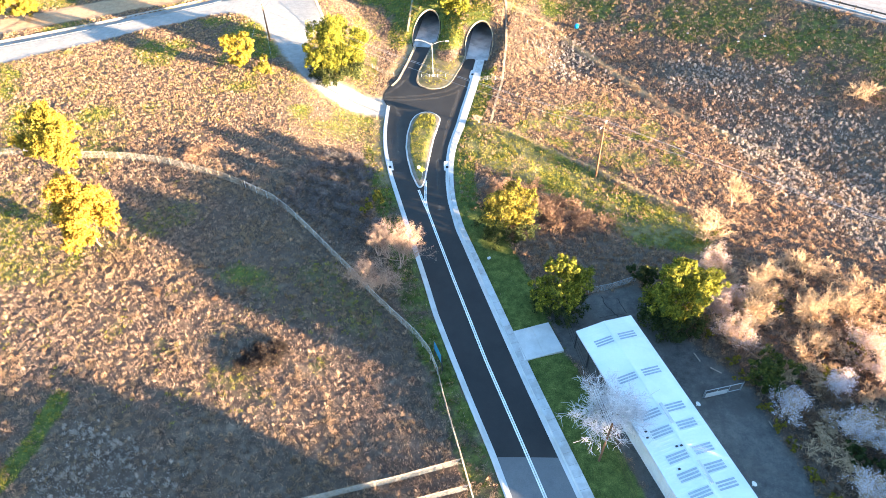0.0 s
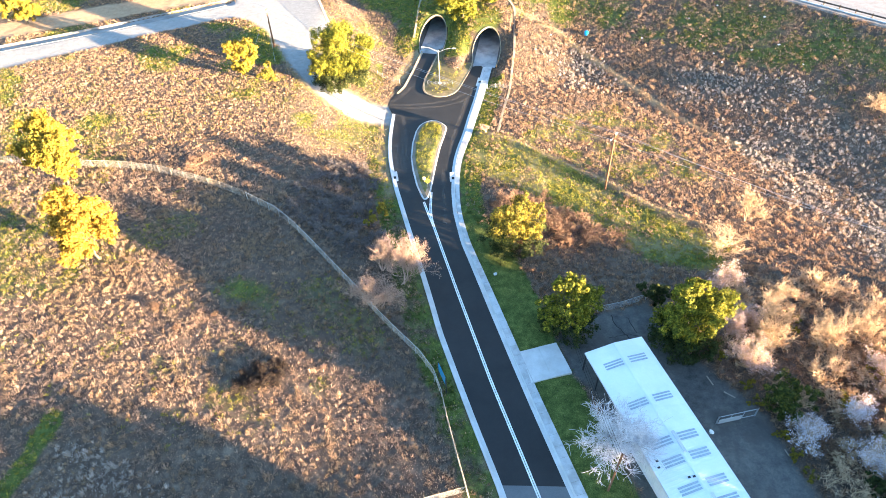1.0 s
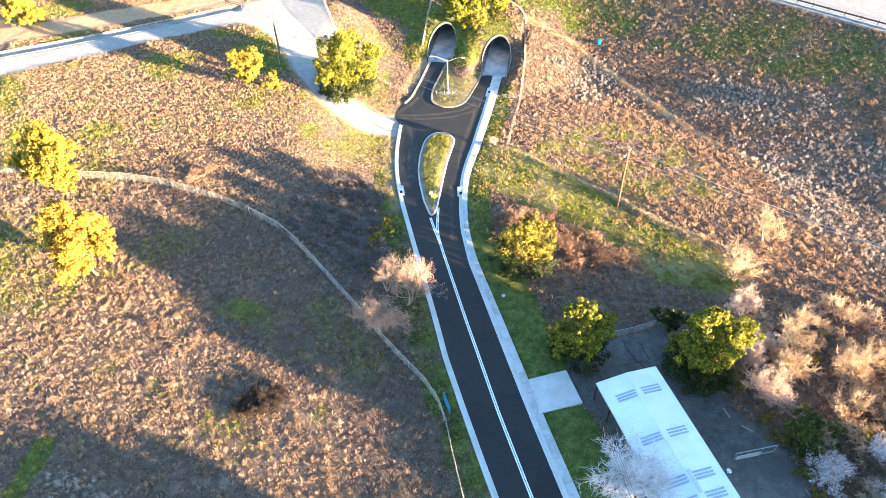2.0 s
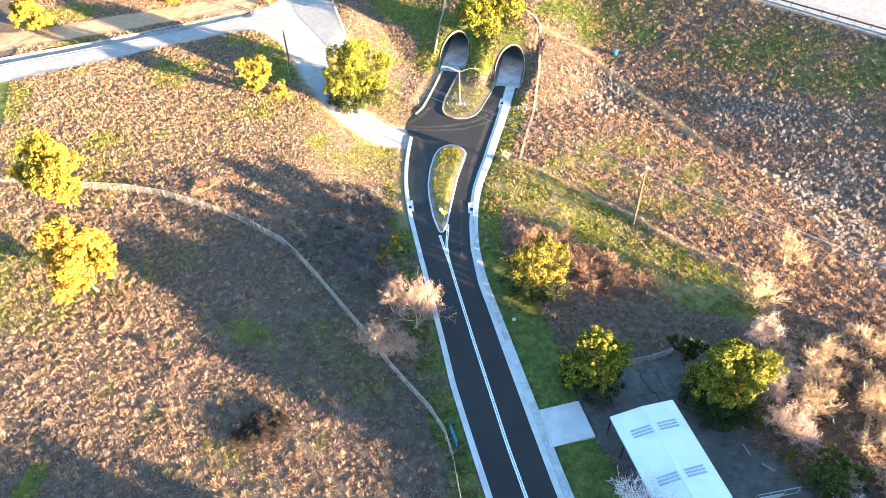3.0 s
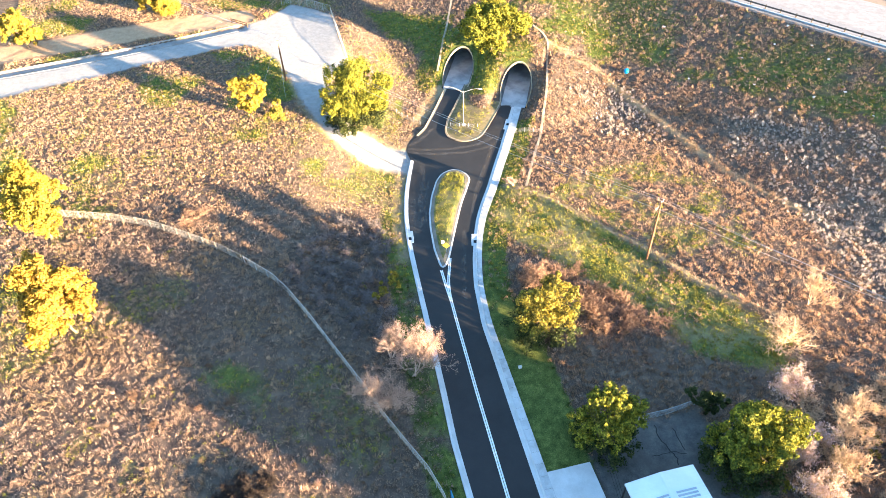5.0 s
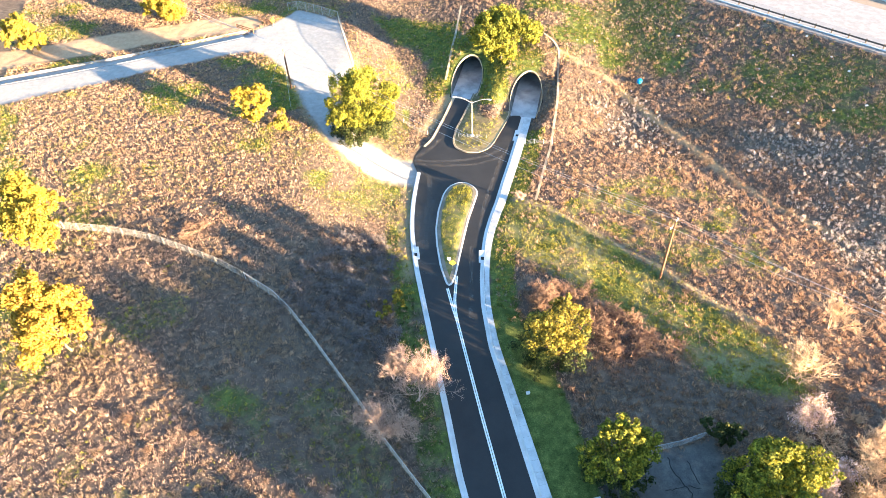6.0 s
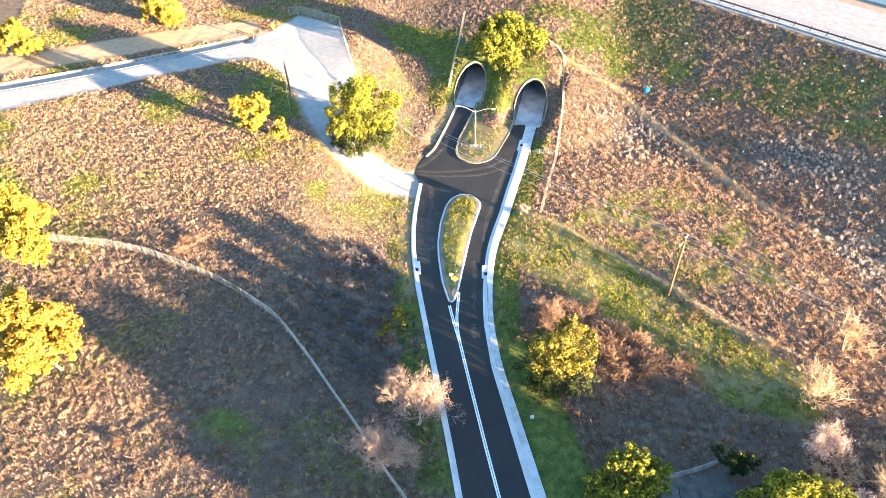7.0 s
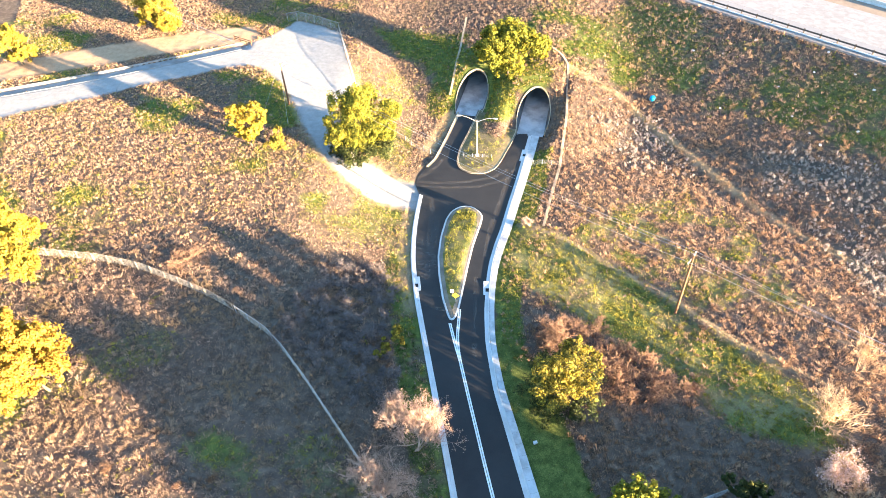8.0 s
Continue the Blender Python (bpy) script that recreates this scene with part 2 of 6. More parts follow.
def height(x, y):
    """The lie of the land."""
    x, y = np.asarray(x, float), np.asarray(y, float)
    rz = road_z(y)
    dl = along(ROAD_LEFT, y) - 0.9 - x
    dr = x - along(ROAD_RIGHT, y) - 1.5
    west = 0.9 + 0.02 * np.clip(-x - 35, -40, 12) + 0.18 * wobble(x, y, 9.0)
    za = np.interp(y, (30, 60, 75, 92, 112), (-0.3, -1.5, -2.5, -3.6, -3.7)) + 0.15 * wobble(x, y, 7.0) - 0.042 * np.clip(x - 22, -12, 45) * smooth((y - 60) / 20)
    z = rz + (west - rz) * smooth(dl / 20) + (za - rz) * smooth(dr / 22)
    s = EDGE[0] * x + EDGE[1] * y
    wl = smooth((-18 - x) / 14)
    s0 = 97 + 16 * smooth((x - 2) / 22) + 6 * wl
    p = 1.5 - 0.5 * smooth((x - 2) / 22)
    u = np.clip((s - s0) / (148.5 - s0), 0, 1)
    z = z + (7.8 - z) * (1 - (1 - u) ** p)
    # the drainage channel north of the gravel road
    side = y - np.interp(x, [q[0] for q in CHANNEL], [q[1] for q in CHANNEL])
    z = z - 0.55 * smooth(side / 0.5) * smooth((3.4 - side) / 0.5) * smooth((-57.5 - x) / 2)
    # low ridges of earth in the east field
    z = z + 0.2 * np.exp(-(segment_distance(x, y, BERM) / 0.7) ** 2) + 0.5 * np.exp(-(segment_distance(x, y, PATH_E) / 0.75) ** 2)
    # lanes cut into the bank
    lane = np.minimum(segment_distance(x, y, [(-13.0, 119), (-12.3, 125), (-9.75, 139.6), (-8.0, 148.6)]), segment_distance(x, y, [(-1.5, 119), (-0.9, 124), (2.3, 133.4), (4.4, 144.2)]) - 0.6)
    lane = np.minimum(lane, segment_distance(x, y, [(-13.0, 116), (-2, 117)]) - 0.2)
    cut = 1 - smooth((lane - 2.6) / 2.4)
    over = np.zeros_like(z)
    for k in (0, 1):
        tu, tv = tunnel_uv(x, y, k)
        over = np.maximum(over, smooth(tv / 0.6 - 0.2) * (1 - smooth((np.abs(tu) - 4.5) / 1.2)))
    flat = rz - 0.14
    z = z + (flat - z) * cut * (1 - over)
    # the slanted planes of the two mouths
    for k in (0, 1):
        tu, tv = tunnel_uv(x, y, k)
        plane = -3.3 + MITRE * tv
        w = (1 - smooth((np.abs(tu) - 3.6) / 2.5)) * smooth((tv + 0.5) / 1.0) * (1 - smooth((tv - 11.5) / 6))
        z = z + (plane - z) * w
        roof = 1.75 * (1 - smooth((np.abs(tu) - 3.5) / 3)) * smooth((tv - 10.5) / 1.5) - 9 * (1 - smooth((tv - 10.5) / 1.5)) - 9 * smooth((np.abs(tu) - 3.5) / 3)
        z = np.maximum(z, roof)
    # bed under the road
    bed = smooth((dl + 0.9) / 0.5) + smooth(dr / 0.5)
    bed = np.clip(np.where(y < 124.5, bed, 1), 0, 1)
    gap = smooth((-16.2 - x) / 1.5)
    bed = np.where((y > 108.5) & (y < 118), np.maximum(np.where(dl > 0, bed * gap, bed), 0), bed)
    z = np.where(y < 124.5, flat + (z - flat) * bed, z)
    return z


LAWN = [(8.3, 49.5), (12.6, 50.6), (21.5, 25), (28, 0), (23, 0), (15, 25)]


def mown_verge(x, y):
    """1 on the mown lawn and verge east of the road."""
    e = x - along(ROAD_RIGHT, y)
    return np.maximum(area(x, y, LAWN, 0.6), ((e > 0) & (e < 6.5) & (y < 80)).astype(float))


def lumps(x, y):
    """Small unevenness of rough ground."""
    return 0.10 * wobble(x, y, 0.75) * (1 - np.clip(mown_verge(x, y) + area(x, y, YARD, 0.5) + area(x, y, GRAVEL, 0.5), 0, 0.8))


def height1(x, y):
    return float(height(np.array([x]), np.array([y]))[0])


# ---------------------------------------------------------------- mesh helpers
def mesh_np(name, verts, faces, material, smooth_faces=False):
    """A mesh from numpy arrays; all faces have the same number of corners."""
    verts, faces = np.asarray(verts, np.float32), np.asarray(faces, np.int32)
    me = bpy.data.meshes.new(name)
    me.vertices.add(len(verts))
    me.vertices.foreach_set("co", verts.ravel())
    n = faces.shape[1]
    me.loops.add(faces.size)
    me.loops.foreach_set("vertex_index", faces.ravel())
    me.polygons.add(len(faces))
    me.polygons.foreach_set("loop_start", np.arange(0, faces.size, n, dtype=np.int32))
    me.polygons.foreach_set("use_smooth", np.full(len(faces), smooth_faces))
    me.update(calc_edges=True)
    me.validate()
    if material:
        me.materials.append(material)
    return me


def part(name, data, parent=None, label="", m=None):
    """One mesh object; under a thing if a parent is given."""
    ob = new(name, data)
    if parent:
        ob.parent = parent
    if m is not None:
        ob.matrix_basis = m
    return tagged(ob, label) if label else ob


def thing(name, label, category, m=None, data=None, group="", kind=""):
    ob = new(name, data)
    if m is not None:
        ob.matrix_basis = m
    return tagged(ob, label, category, group, kind)


def bm_mesh(name, bm, material):
    me = bpy.data.meshes.new(name)
    bmesh.ops.recalc_face_normals(bm, faces=bm.faces)
    bm.to_mesh(me)
    bm.free()
    me.materials.append(material)
    return me


def box_bm(sx, sy, sz, at=(0, 0, 0), bevel=0.0, bm=None):
    """A box standing on at, its edges rounded."""
    bm = bm or bmesh.new()
    r = bmesh.ops.create_cube(bm, size=1)
    for v in r["verts"]:
        v.co = Vector((v.co.x * sx + at[0], v.co.y * sy + at[1], (v.co.z + 0.5) * sz + at[2]))
    if bevel:
        es = list({e for v in r["verts"] for e in v.link_edges})
        bmesh.ops.bevel(bm, geom=es, offset=bevel, segments=1, affect="EDGES")
    return bm


def tubes(segments, sides=3):
    """Tapered tubes: rows of p0, p1, r0, r1. Gives verts and quads."""
    s = np.asarray(segments, float)
    p0, p1, r0, r1 = s[:, 0:3], s[:, 3:6], s[:, 6], s[:, 7]
    d = p1 - p0
    d /= np.linalg.norm(d, axis=1)[:, None] + 1e-9
    ref = np.where(np.abs(d[:, 2:3]) > 0.9, np.array([[1.0, 0, 0]]), np.array([[0, 0, 1.0]]))
    a = np.cross(d, ref)
    a /= np.linalg.norm(a, axis=1)[:, None] + 1e-9
    b = np.cross(d, a)
    ang = np.arange(sides) * 2 * math.pi / sides
    ring = a[:, None, :] * np.cos(ang)[None, :, None] + b[:, None, :] * np.sin(ang)[None, :, None]
    v = np.concatenate([p0[:, None, :] + ring * r0[:, None, None], p1[:, None, :] + ring * r1[:, None, None]], axis=1)
    n = len(s)
    base = (np.arange(n) * 2 * sides)[:, None]
    i = np.arange(sides)
    q = np.stack([i, (i + 1) % sides, sides + (i + 1) % sides, sides + i], axis=1)
    return v.reshape(-1, 3), (base[:, :, None] + q[None]).reshape(-1, 4)


def tube_line(points, radii, sides=6):
    """One unbroken tube through the points."""
    p = np.asarray(points, float)
    r = np.broadcast_to(np.asarray(radii, float), (len(p),))
    t = np.gradient(p, axis=0)
    t /= np.linalg.norm(t, axis=1)[:, None] + 1e-9
    ref = np.array([0, 0, 1.0]) if abs(t[:, 2]).mean() < 0.8 else np.array([1.0, 0, 0])
    a = np.cross(t, ref)
    a /= np.linalg.norm(a, axis=1)[:, None] + 1e-9
    b = np.cross(t, a)
    ang = np.arange(sides) * 2 * math.pi / sides
    v = p[:, None] + (a[:, None] * np.cos(ang)[None, :, None] + b[:, None] * np.sin(ang)[None, :, None]) * r[:, None, None]
    n = len(p)
    q = [(k * sides + i, k * sides + (i + 1) % sides, (k + 1) * sides + (i + 1) % sides, (k + 1) * sides + i) for k in range(n - 1) for i in range(sides)]
    return v.reshape(-1, 3), np.array(q)


def lathe(profile, sides=12):
    """Verts and quads of a turned shape: (radius, z) rows."""
    ang = np.arange(sides) * 2 * math.pi / sides
    v = np.array([(r * math.cos(t), r * math.sin(t), z) for r, z in profile for t in ang])
    q = [(k * sides + i, k * sides + (i + 1) % sides, (k + 1) * sides + (i + 1) % sides, (k + 1) * sides + i) for k in range(len(profile) - 1) for i in range(sides)]
    return v, np.array(q)


def resample(line, step):
    """Points at even steps along a polyline, corners rounded a little."""
    p = np.array(line, float)
    d = np.r_[0, np.cumsum(np.hypot(*np.diff(p, axis=0)[:, :2].T))]
    n = max(2, int(round(d[-1] / step)) + 1)
    t = np.linspace(0, d[-1], n)
    q = np.stack([np.interp(t, d, p[:, i]) for i in range(p.shape[1])], axis=1)
    if n > 4:
        for _ in range(2):
            q[1:-1] = 0.25 * q[:-2] + 0.5 * q[1:-1] + 0.25 * q[2:]
    return q


def offset(line, d):
    """A line moved to its right by d."""
    t = np.gradient(line[:, :2], axis=0)
    t /= np.linalg.norm(t, axis=1)[:, None]
    return line[:, :2] + np.stack([t[:, 1], -t[:, 0]], axis=1) * d


def extrude_along(line, profile, z_of, closed=False):
    """Verts and quads: a profile of (offset to the right, height) rows swept along a line."""
    rows = []
    z = z_of(line[:, 0], line[:, 1])
    for o, h in profile:
        q = offset(line, o)
        rows.append(np.c_[q, z + h])
    v = np.stack(rows, axis=1)
    n, m = v.shape[:2]
    f = []
    for k in range(m if closed else m - 1):
        a, b = k, (k + 1) % m
        i = np.arange(n - 1)
        f.append(np.stack([i * m + a, i * m + b, (i + 1) * m + b, (i + 1) * m + a], axis=1))
    return v.reshape(-1, 3), np.concatenate(f)


# ---------------------------------------------------------------- ground
def zones(x, y):
    """Shares of green growth, bare grey yard, pale gravel, brown dirt track and straw at a place."""
    j = wobble(x, y, 1.3) * 0.5 + wobble(y, x, 0.6) * 0.3
    dl = along(ROAD_LEFT, y) - x
    dr = x - along(ROAD_RIGHT, y) - 1.2
    s = EDGE[0] * x + EDGE[1] * y
    gravel = area(x + j * 0.5, y + j * 0.5, GRAVEL, 0.5)
    yard = area(x + j * 0.5, y + j * 0.5, YARD, 0.5)
    track = 1 - smooth((segment_distance(x, y, TRACK_N) - 3.6 + j) / 1.2)
    shed = np.clip(1 - smooth((np.minimum(np.abs(dl - 2.2), 99) - 1.6 + j) / 1.2), 0, 1) * (y < 110) * (0.6 + 0.5 * wobble(x, y, 1.2))
    verge = (1 - smooth((np.abs(dr - 2.6) - 2.8 + j * 0.6) / 0.8)) * (y < 80) * (0.9 + 0.25 * wobble(x, y, 1.5))
    verge = np.maximum(verge, (1 - smooth((np.abs(dr - 1.5) - 1.5 + j) / 1.0)) * (y >= 80) * (y < 128) * 0.8)
    lawn = 0.7 * area(x, y, LAWN, 0.6)
    band = area(x + j, y + j, [(-0.7, 97.0), (1, 107), (9, 104.5), (20, 95), (31, 84.5), (40, 77), (37, 71), (27, 72.5), (16, 84), (7, 90)], 1.8) * (0.6 + 0.45 * smooth(0.6 + wobble(x, y, 2.2)))
    band = np.maximum(band, area(x + 2 * j, y + 2 * j, WEED_E, 2.5) * smooth(0.55 + 1.1 * wobble(x, y, 1.3)) * 0.7)
    bank = smooth((s - 126) / 5) * smooth((149 - s) / 3) * smooth(0.55 + 0.9 * wobble(x, y, 4.0)) * smooth((x - 4) / 5)
    bank = np.maximum(bank, 1.1 * area(x + 3 * j, y + 3 * j, BANK_E, 2.5) * smooth(0.75 + 1.1 * wobble(x, y, 2.6)))
    blot = smooth(wobble(x + 31, y, 6.5) * 2.4 - 0.45) * 0.75 * (dl > 4) * smooth((y - 44) / 6)
    warm = smooth((y - 94) / 8) * (dl > 3) * smooth(0.5 + wobble(x, y, 5.0)) * (0.14 + 0.5 * (1 - smooth((segment_distance(x, y, GRAVEL) - 5) / 9)))
    warm = np.maximum(warm, 0.4 * area(x + 3 * j, y + 3 * j, [(-52, 56), (-38, 60), (-27, 50), (-22, 42), (-34, 42), (-48, 48)], 4.0) * smooth(0.4 + 1.6 * wobble(x + 7, y, 1.8)))
    warm = np.maximum(warm, smooth((-44 - x) / 10) * smooth((88 - y) / 8) * smooth((y - 42) / 10) * smooth(0.45 + wobble(x, y, 4.0)) * 0.6)
    cone = (1 - smooth((segment_distance(x, y, [(-14, 142), (-13, 152), (-4, 152), (2, 146)]) - 3) / 3)) * 0.75
    blot = np.maximum(blot, 0.35 * (1 - smooth((np.minimum(segment_distance(x, y, [(-54, 71), (-45, 77)]), segment_distance(x, y, [(-22, 64), (-14, 56)])) - 2.0 + 2 * j) / 2.5)))
    cone = np.maximum(cone, 1 - smooth((segment_distance(x, y, [(-4.2, 151), (-3.8, 138)]) - 2.2 + j) / 1.5))
    patch = (1 - smooth((segment_distance(x, y, [(-51.5, 31), (-50.6, 35.5), (-49.6, 43.0)]) - 0.7 + 1.2 * j) / 1.0)) * 0.8
    slope = np.maximum(area(x + 2 * j, y + 2 * j, HOLLOW_SHADED, 2.0), area(x + 2 * j, y + 2 * j, CREST_SHADED, 2.5) * smooth(0.8 + wobble(x, y, 2.5)))
    pole_green = (1 - smooth((segment_distance(x, y, [(-48, 140), (-43, 130)]) - 3) / 2)) * 0.9
    green = np.clip(np.maximum.reduce([shed, verge, lawn, band, bank * 0.55, blot, warm, cone, pole_green, patch, 0.9 * slope]), 0, 1)
    straw = np.clip(np.maximum(0.6 * (1 - smooth((segment_distance(x, y, BERM) - 0.3 + 0.5 * j) / 0.7)) * smooth((62 - x) / 20), 0.6 * (1 - smooth((segment_distance(x + 0.3, y - 0.9, PATH_E) - 0.3 + 0.8 * j) / 0.9)) * smooth((46 - x) / 16)), 0, 1)
    straw = np.maximum(straw, 0.45 * (1 - smooth((np.abs(dl - 1.4) - 0.7 + 0.5 * j) / 0.4)) * smooth((y - 86) / 3) * smooth((112 - y) / 3))
    straw = np.maximum(straw, 0.8 * (1 - smooth((segment_distance(x, y, [(-16.2, 127), (-13.3, 139)]) - 0.9 + j) / 0.8)))
    straw = np.maximum(straw, 0.42 * band * smooth(0.5 + wobble(x + 9, y, 1.6)))
    straw = np.maximum(straw, 0.75 * np.clip(2.4 * area(x + j, y + j, GRAVEL, 1.8), 0, 1) * (x > -46) * (y < 150))
    bare = np.maximum.reduce([gravel, yard, track])
    return green * (1 - bare) * (1 - 0.7 * straw), yard, gravel, track * (1 - gravel), straw * (1 - bare)


def paved(x, y):
    """True where road, kerbs, islands, tunnels or highway lie."""
    dl = along(ROAD_LEFT, y) - 1.0 - x
    dr = x - along(ROAD_RIGHT, y) - 1.75
    r = (y < 125) & (dl < 0) & (dr < 0)
    r |= (y >= 108.8) & (y < 126) & (x > along(LANE_W_L, np.clip(y, 115, 126)) - 0.8) & (dr < 0)
    for l, rr in ((LANE_W_L, LANE_W_R), (LANE_E_L, ROAD_RIGHT)):
        r |= (y >= 121) & (y < 141) & (x > along(l, y) - 1.0) & (x < along(rr, y) + (1.9 if rr is ROAD_RIGHT else 0.7))
    for k in (0, 1):
        u, v = tunnel_uv(x, y, k)
        r |= (v > -1.0) & (v < 10.8) & (np.abs(u) < arch_w(np.clip(MITRE * v, 0.3, 9) - 0.1, 0.55) + 0.1)
    s = EDGE[0] * x + EDGE[1] * y
    r |= s > 148.2
    r |= area(x, y, [(6.2, 54.4), (10.9, 55.9), (12.4, 50.7), (6.8, 49.1)], 0.1) > 0.5
    return r


gx = np.r_[-2500, -1200, -600, -350, np.arange(-220, -112, 6.0), np.arange(-110, 92, 0.5), np.arange(94, 180, 6.0), 260, 400, 800, 1500, 2500]
gy = np.r_[-2500, -1200, -600, -300, -150, np.arange(-80, 22, 6.0), np.arange(24, 182, 0.5), np.arange(184, 300, 6.0), 400, 700, 1200, 2500]
GX, GY = np.meshgrid(gx, gy)
GZ = height(GX, GY)
GZ = GZ + lumps(GX, GY) * (~paved(GX, GY)) * (np.abs(GX) < 120)
nx, ny = len(gx), len(gy)
ii, jj = np.meshgrid(np.arange(nx - 1), np.arange(ny - 1))
quads = np.stack([jj * nx + ii, jj * nx + ii + 1, (jj + 1) * nx + ii + 1, (jj + 1) * nx + ii], axis=-1).reshape(-1, 4)
cxx = 0.5 * (gx[:-1] + gx[1:])[None, :] + 0 * jj
cyy = 0.5 * (gy[:-1] + gy[1:])[:, None] + 0 * ii
keep = np.ones(cxx.shape, bool)
for k in (0, 1):
    u, v = tunnel_uv(cxx, cyy, k)
    keep &= ~((v > -0.55) & (v < 14) & (np.abs(u) < arch_w(np.maximum(MITRE * v, 0), 0.12)))
quads = quads[keep.reshape(-1)]

m_ground, nt, bs = nodes_of("ground_soil", 0.95, 0.0, 0.1)
p = position(nt)


n_big, n_mid, n_fine = noise_tex(nt, p, 0.11, 4), noise_tex(nt, p, 0.9, 5, 0.7), noise_tex(nt, p, 7.0, 4, 0.75)
dry = ramp(nt, calc(nt, "ADD", calc(nt, "MULTIPLY", n_mid, 0.55), calc(nt, "MULTIPLY", n_fine, 0.45)), [(0.36, (0.044, 0.036, 0.030)), (0.5, (0.12, 0.092, 0.070)), (0.64, (0.28, 0.215, 0.155))])
dry = mix(nt, ramp(nt, n_big, [(0.4, (0, 0, 0)), (0.62, (0.6, 0.6, 0.6))]), dry, (0.125, 0.088, 0.066))
green = ramp(nt, calc(nt, "ADD", calc(nt, "MULTIPLY", n_mid, 0.5), calc(nt, "MULTIPLY", n_fine, 0.5)), [(0.36, (0.036, 0.050, 0.014)), (0.52, (0.105, 0.130, 0.032)), (0.66, (0.25, 0.26, 0.07))])
gfac = calc(nt, "MULTIPLY", calc(nt, "SUBTRACT", calc(nt, "ADD", attr(nt, "green"), calc(nt, "MULTIPLY", n_mid, 0.7)), 0.6), 2.2, True)
col = mix(nt, gfac, dry, green)
straw = ramp(nt, n_fine, [(0.35, (0.28, 0.20, 0.10)), (0.65, (0.50, 0.40, 0.24))])
col = mix(nt, attr(nt, "straw"), col, straw)
trackc = ramp(nt, calc(nt, "ADD", calc(nt, "MULTIPLY", n_mid, 0.5), calc(nt, "MULTIPLY", n_fine, 0.5)), [(0.4, (0.38, 0.24, 0.14)), (0.6, (0.52, 0.36, 0.22))])
col = mix(nt, attr(nt, "track"), col, trackc)
yardc = ramp(nt, calc(nt, "ADD", calc(nt, "MULTIPLY", n_big, 0.4), calc(nt, "ADD", calc(nt, "MULTIPLY", n_mid, 0.4), calc(nt, "MULTIPLY", n_fine, 0.2))), [(0.36, (0.060, 0.058, 0.056)), (0.5, (0.13, 0.125, 0.115)), (0.64, (0.23, 0.21, 0.18))])
yardc = mix(nt, ramp(nt, noise_tex(nt, p, 0.22, 6, 0.7), [(0.47, (0, 0, 0)), (0.62, (0.8, 0.8, 0.8))]), yardc, (0.105, 0.097, 0.088))
col = mix(nt, attr(nt, "yard"), col, yardc)
gravelc = ramp(nt, calc(nt, "ADD", calc(nt, "MULTIPLY", n_mid, 0.6), calc(nt, "MULTIPLY", n_fine, 0.4)), [(0.36, (0.28, 0.27, 0.255)), (0.64, (0.40, 0.385, 0.365))])
col = mix(nt, attr(nt, "gravel"), col, gravelc)
nt.links.new(col, bs.inputs["Base Color"])
bump(nt, bs, n_fine, 0.7, 0.10)

me = mesh_np("ground", np.stack([GX, GY, GZ], axis=-1).reshape(-1, 3), quads, m_ground, True)
for name, a in zip(("green", "yard", "gravel", "track", "straw"), zones(GX, GY)):
    me.attributes.new(name, "FLOAT", "POINT").data.foreach_set("value", np.asarray(a, np.float32).ravel())
ground = thing("ground", "dry grassland with green patches, gravel and bare yard", "ground", data=me, kind="structure")


# ---------------------------------------------------------------- road, lanes, markings
def strip(name, lines, ys, material, lift, columns=8):
    """A sheet between two lines over a range of y, on the road's level."""
    l, r = along(lines[0], ys), along(lines[1], ys)
    t = np.linspace(0, 1, columns)
    x = l[:, None] * (1 - t) + r[:, None] * t
    y = np.repeat(ys[:, None], columns, axis=1)
    crown = 0.05 * (1 - (2 * t - 1) ** 2)
    z = road_z(y) + lift + crown[None, :]
    n, m = x.shape
    i, j = np.meshgrid(np.arange(m - 1), np.arange(n - 1))
    q = np.stack([j * m + i, j * m + i + 1, (j + 1) * m + i + 1, (j + 1) * m + i], axis=-1).reshape(-1, 4)
    return np.stack([x, y, z], axis=-1).reshape(-1, 3), q


def join(pieces):
    vs, fs, k = [], [], 0
    for v, f in pieces:
        vs.append(v)
        fs.append(np.asarray(f) + k)
        k += len(v)
    return np.concatenate(vs), np.concatenate(fs)


LEFT_ALL = ROAD_LEFT[:-1] + LANE_W_L
new_part = strip("road", (LEFT_ALL, ROAD_RIGHT), np.arange(36.0, 124.9, 0.5), asphalt, 0.0)
lane_w = strip("road", (LANE_W_L, LANE_W_R), np.r_[np.arange(124.5, 139.0, 0.5)], asphalt, -0.004, 5)
lane_e = strip("road", (LANE_E_L, ROAD_RIGHT), np.r_[np.arange(124.5, 133.5, 0.5)], asphalt, -0.004, 5)
road = thing("road", "fresh black asphalt road forking into two lanes", "road", data=mesh_np("road", *join([new_part, lane_w, lane_e]), asphalt, True), kind="structure")
old = strip("road", (ROAD_LEFT, ROAD_RIGHT), np.arange(-24.0, 36.3, 0.5), asphalt_old, -0.006)
thing("road_old", "faded grey asphalt at the older end of the road", "road", data=mesh_np("road_old", *old, asphalt_old, True), kind="structure")


def crown_lift(x, y):
    l, r = along(LEFT_ALL, y), along(ROAD_RIGHT, y)
    t = np.clip((x - l) / (r - l), 0, 1)
    return road_z(y) + 0.05 * (1 - (2 * t - 1) ** 2)


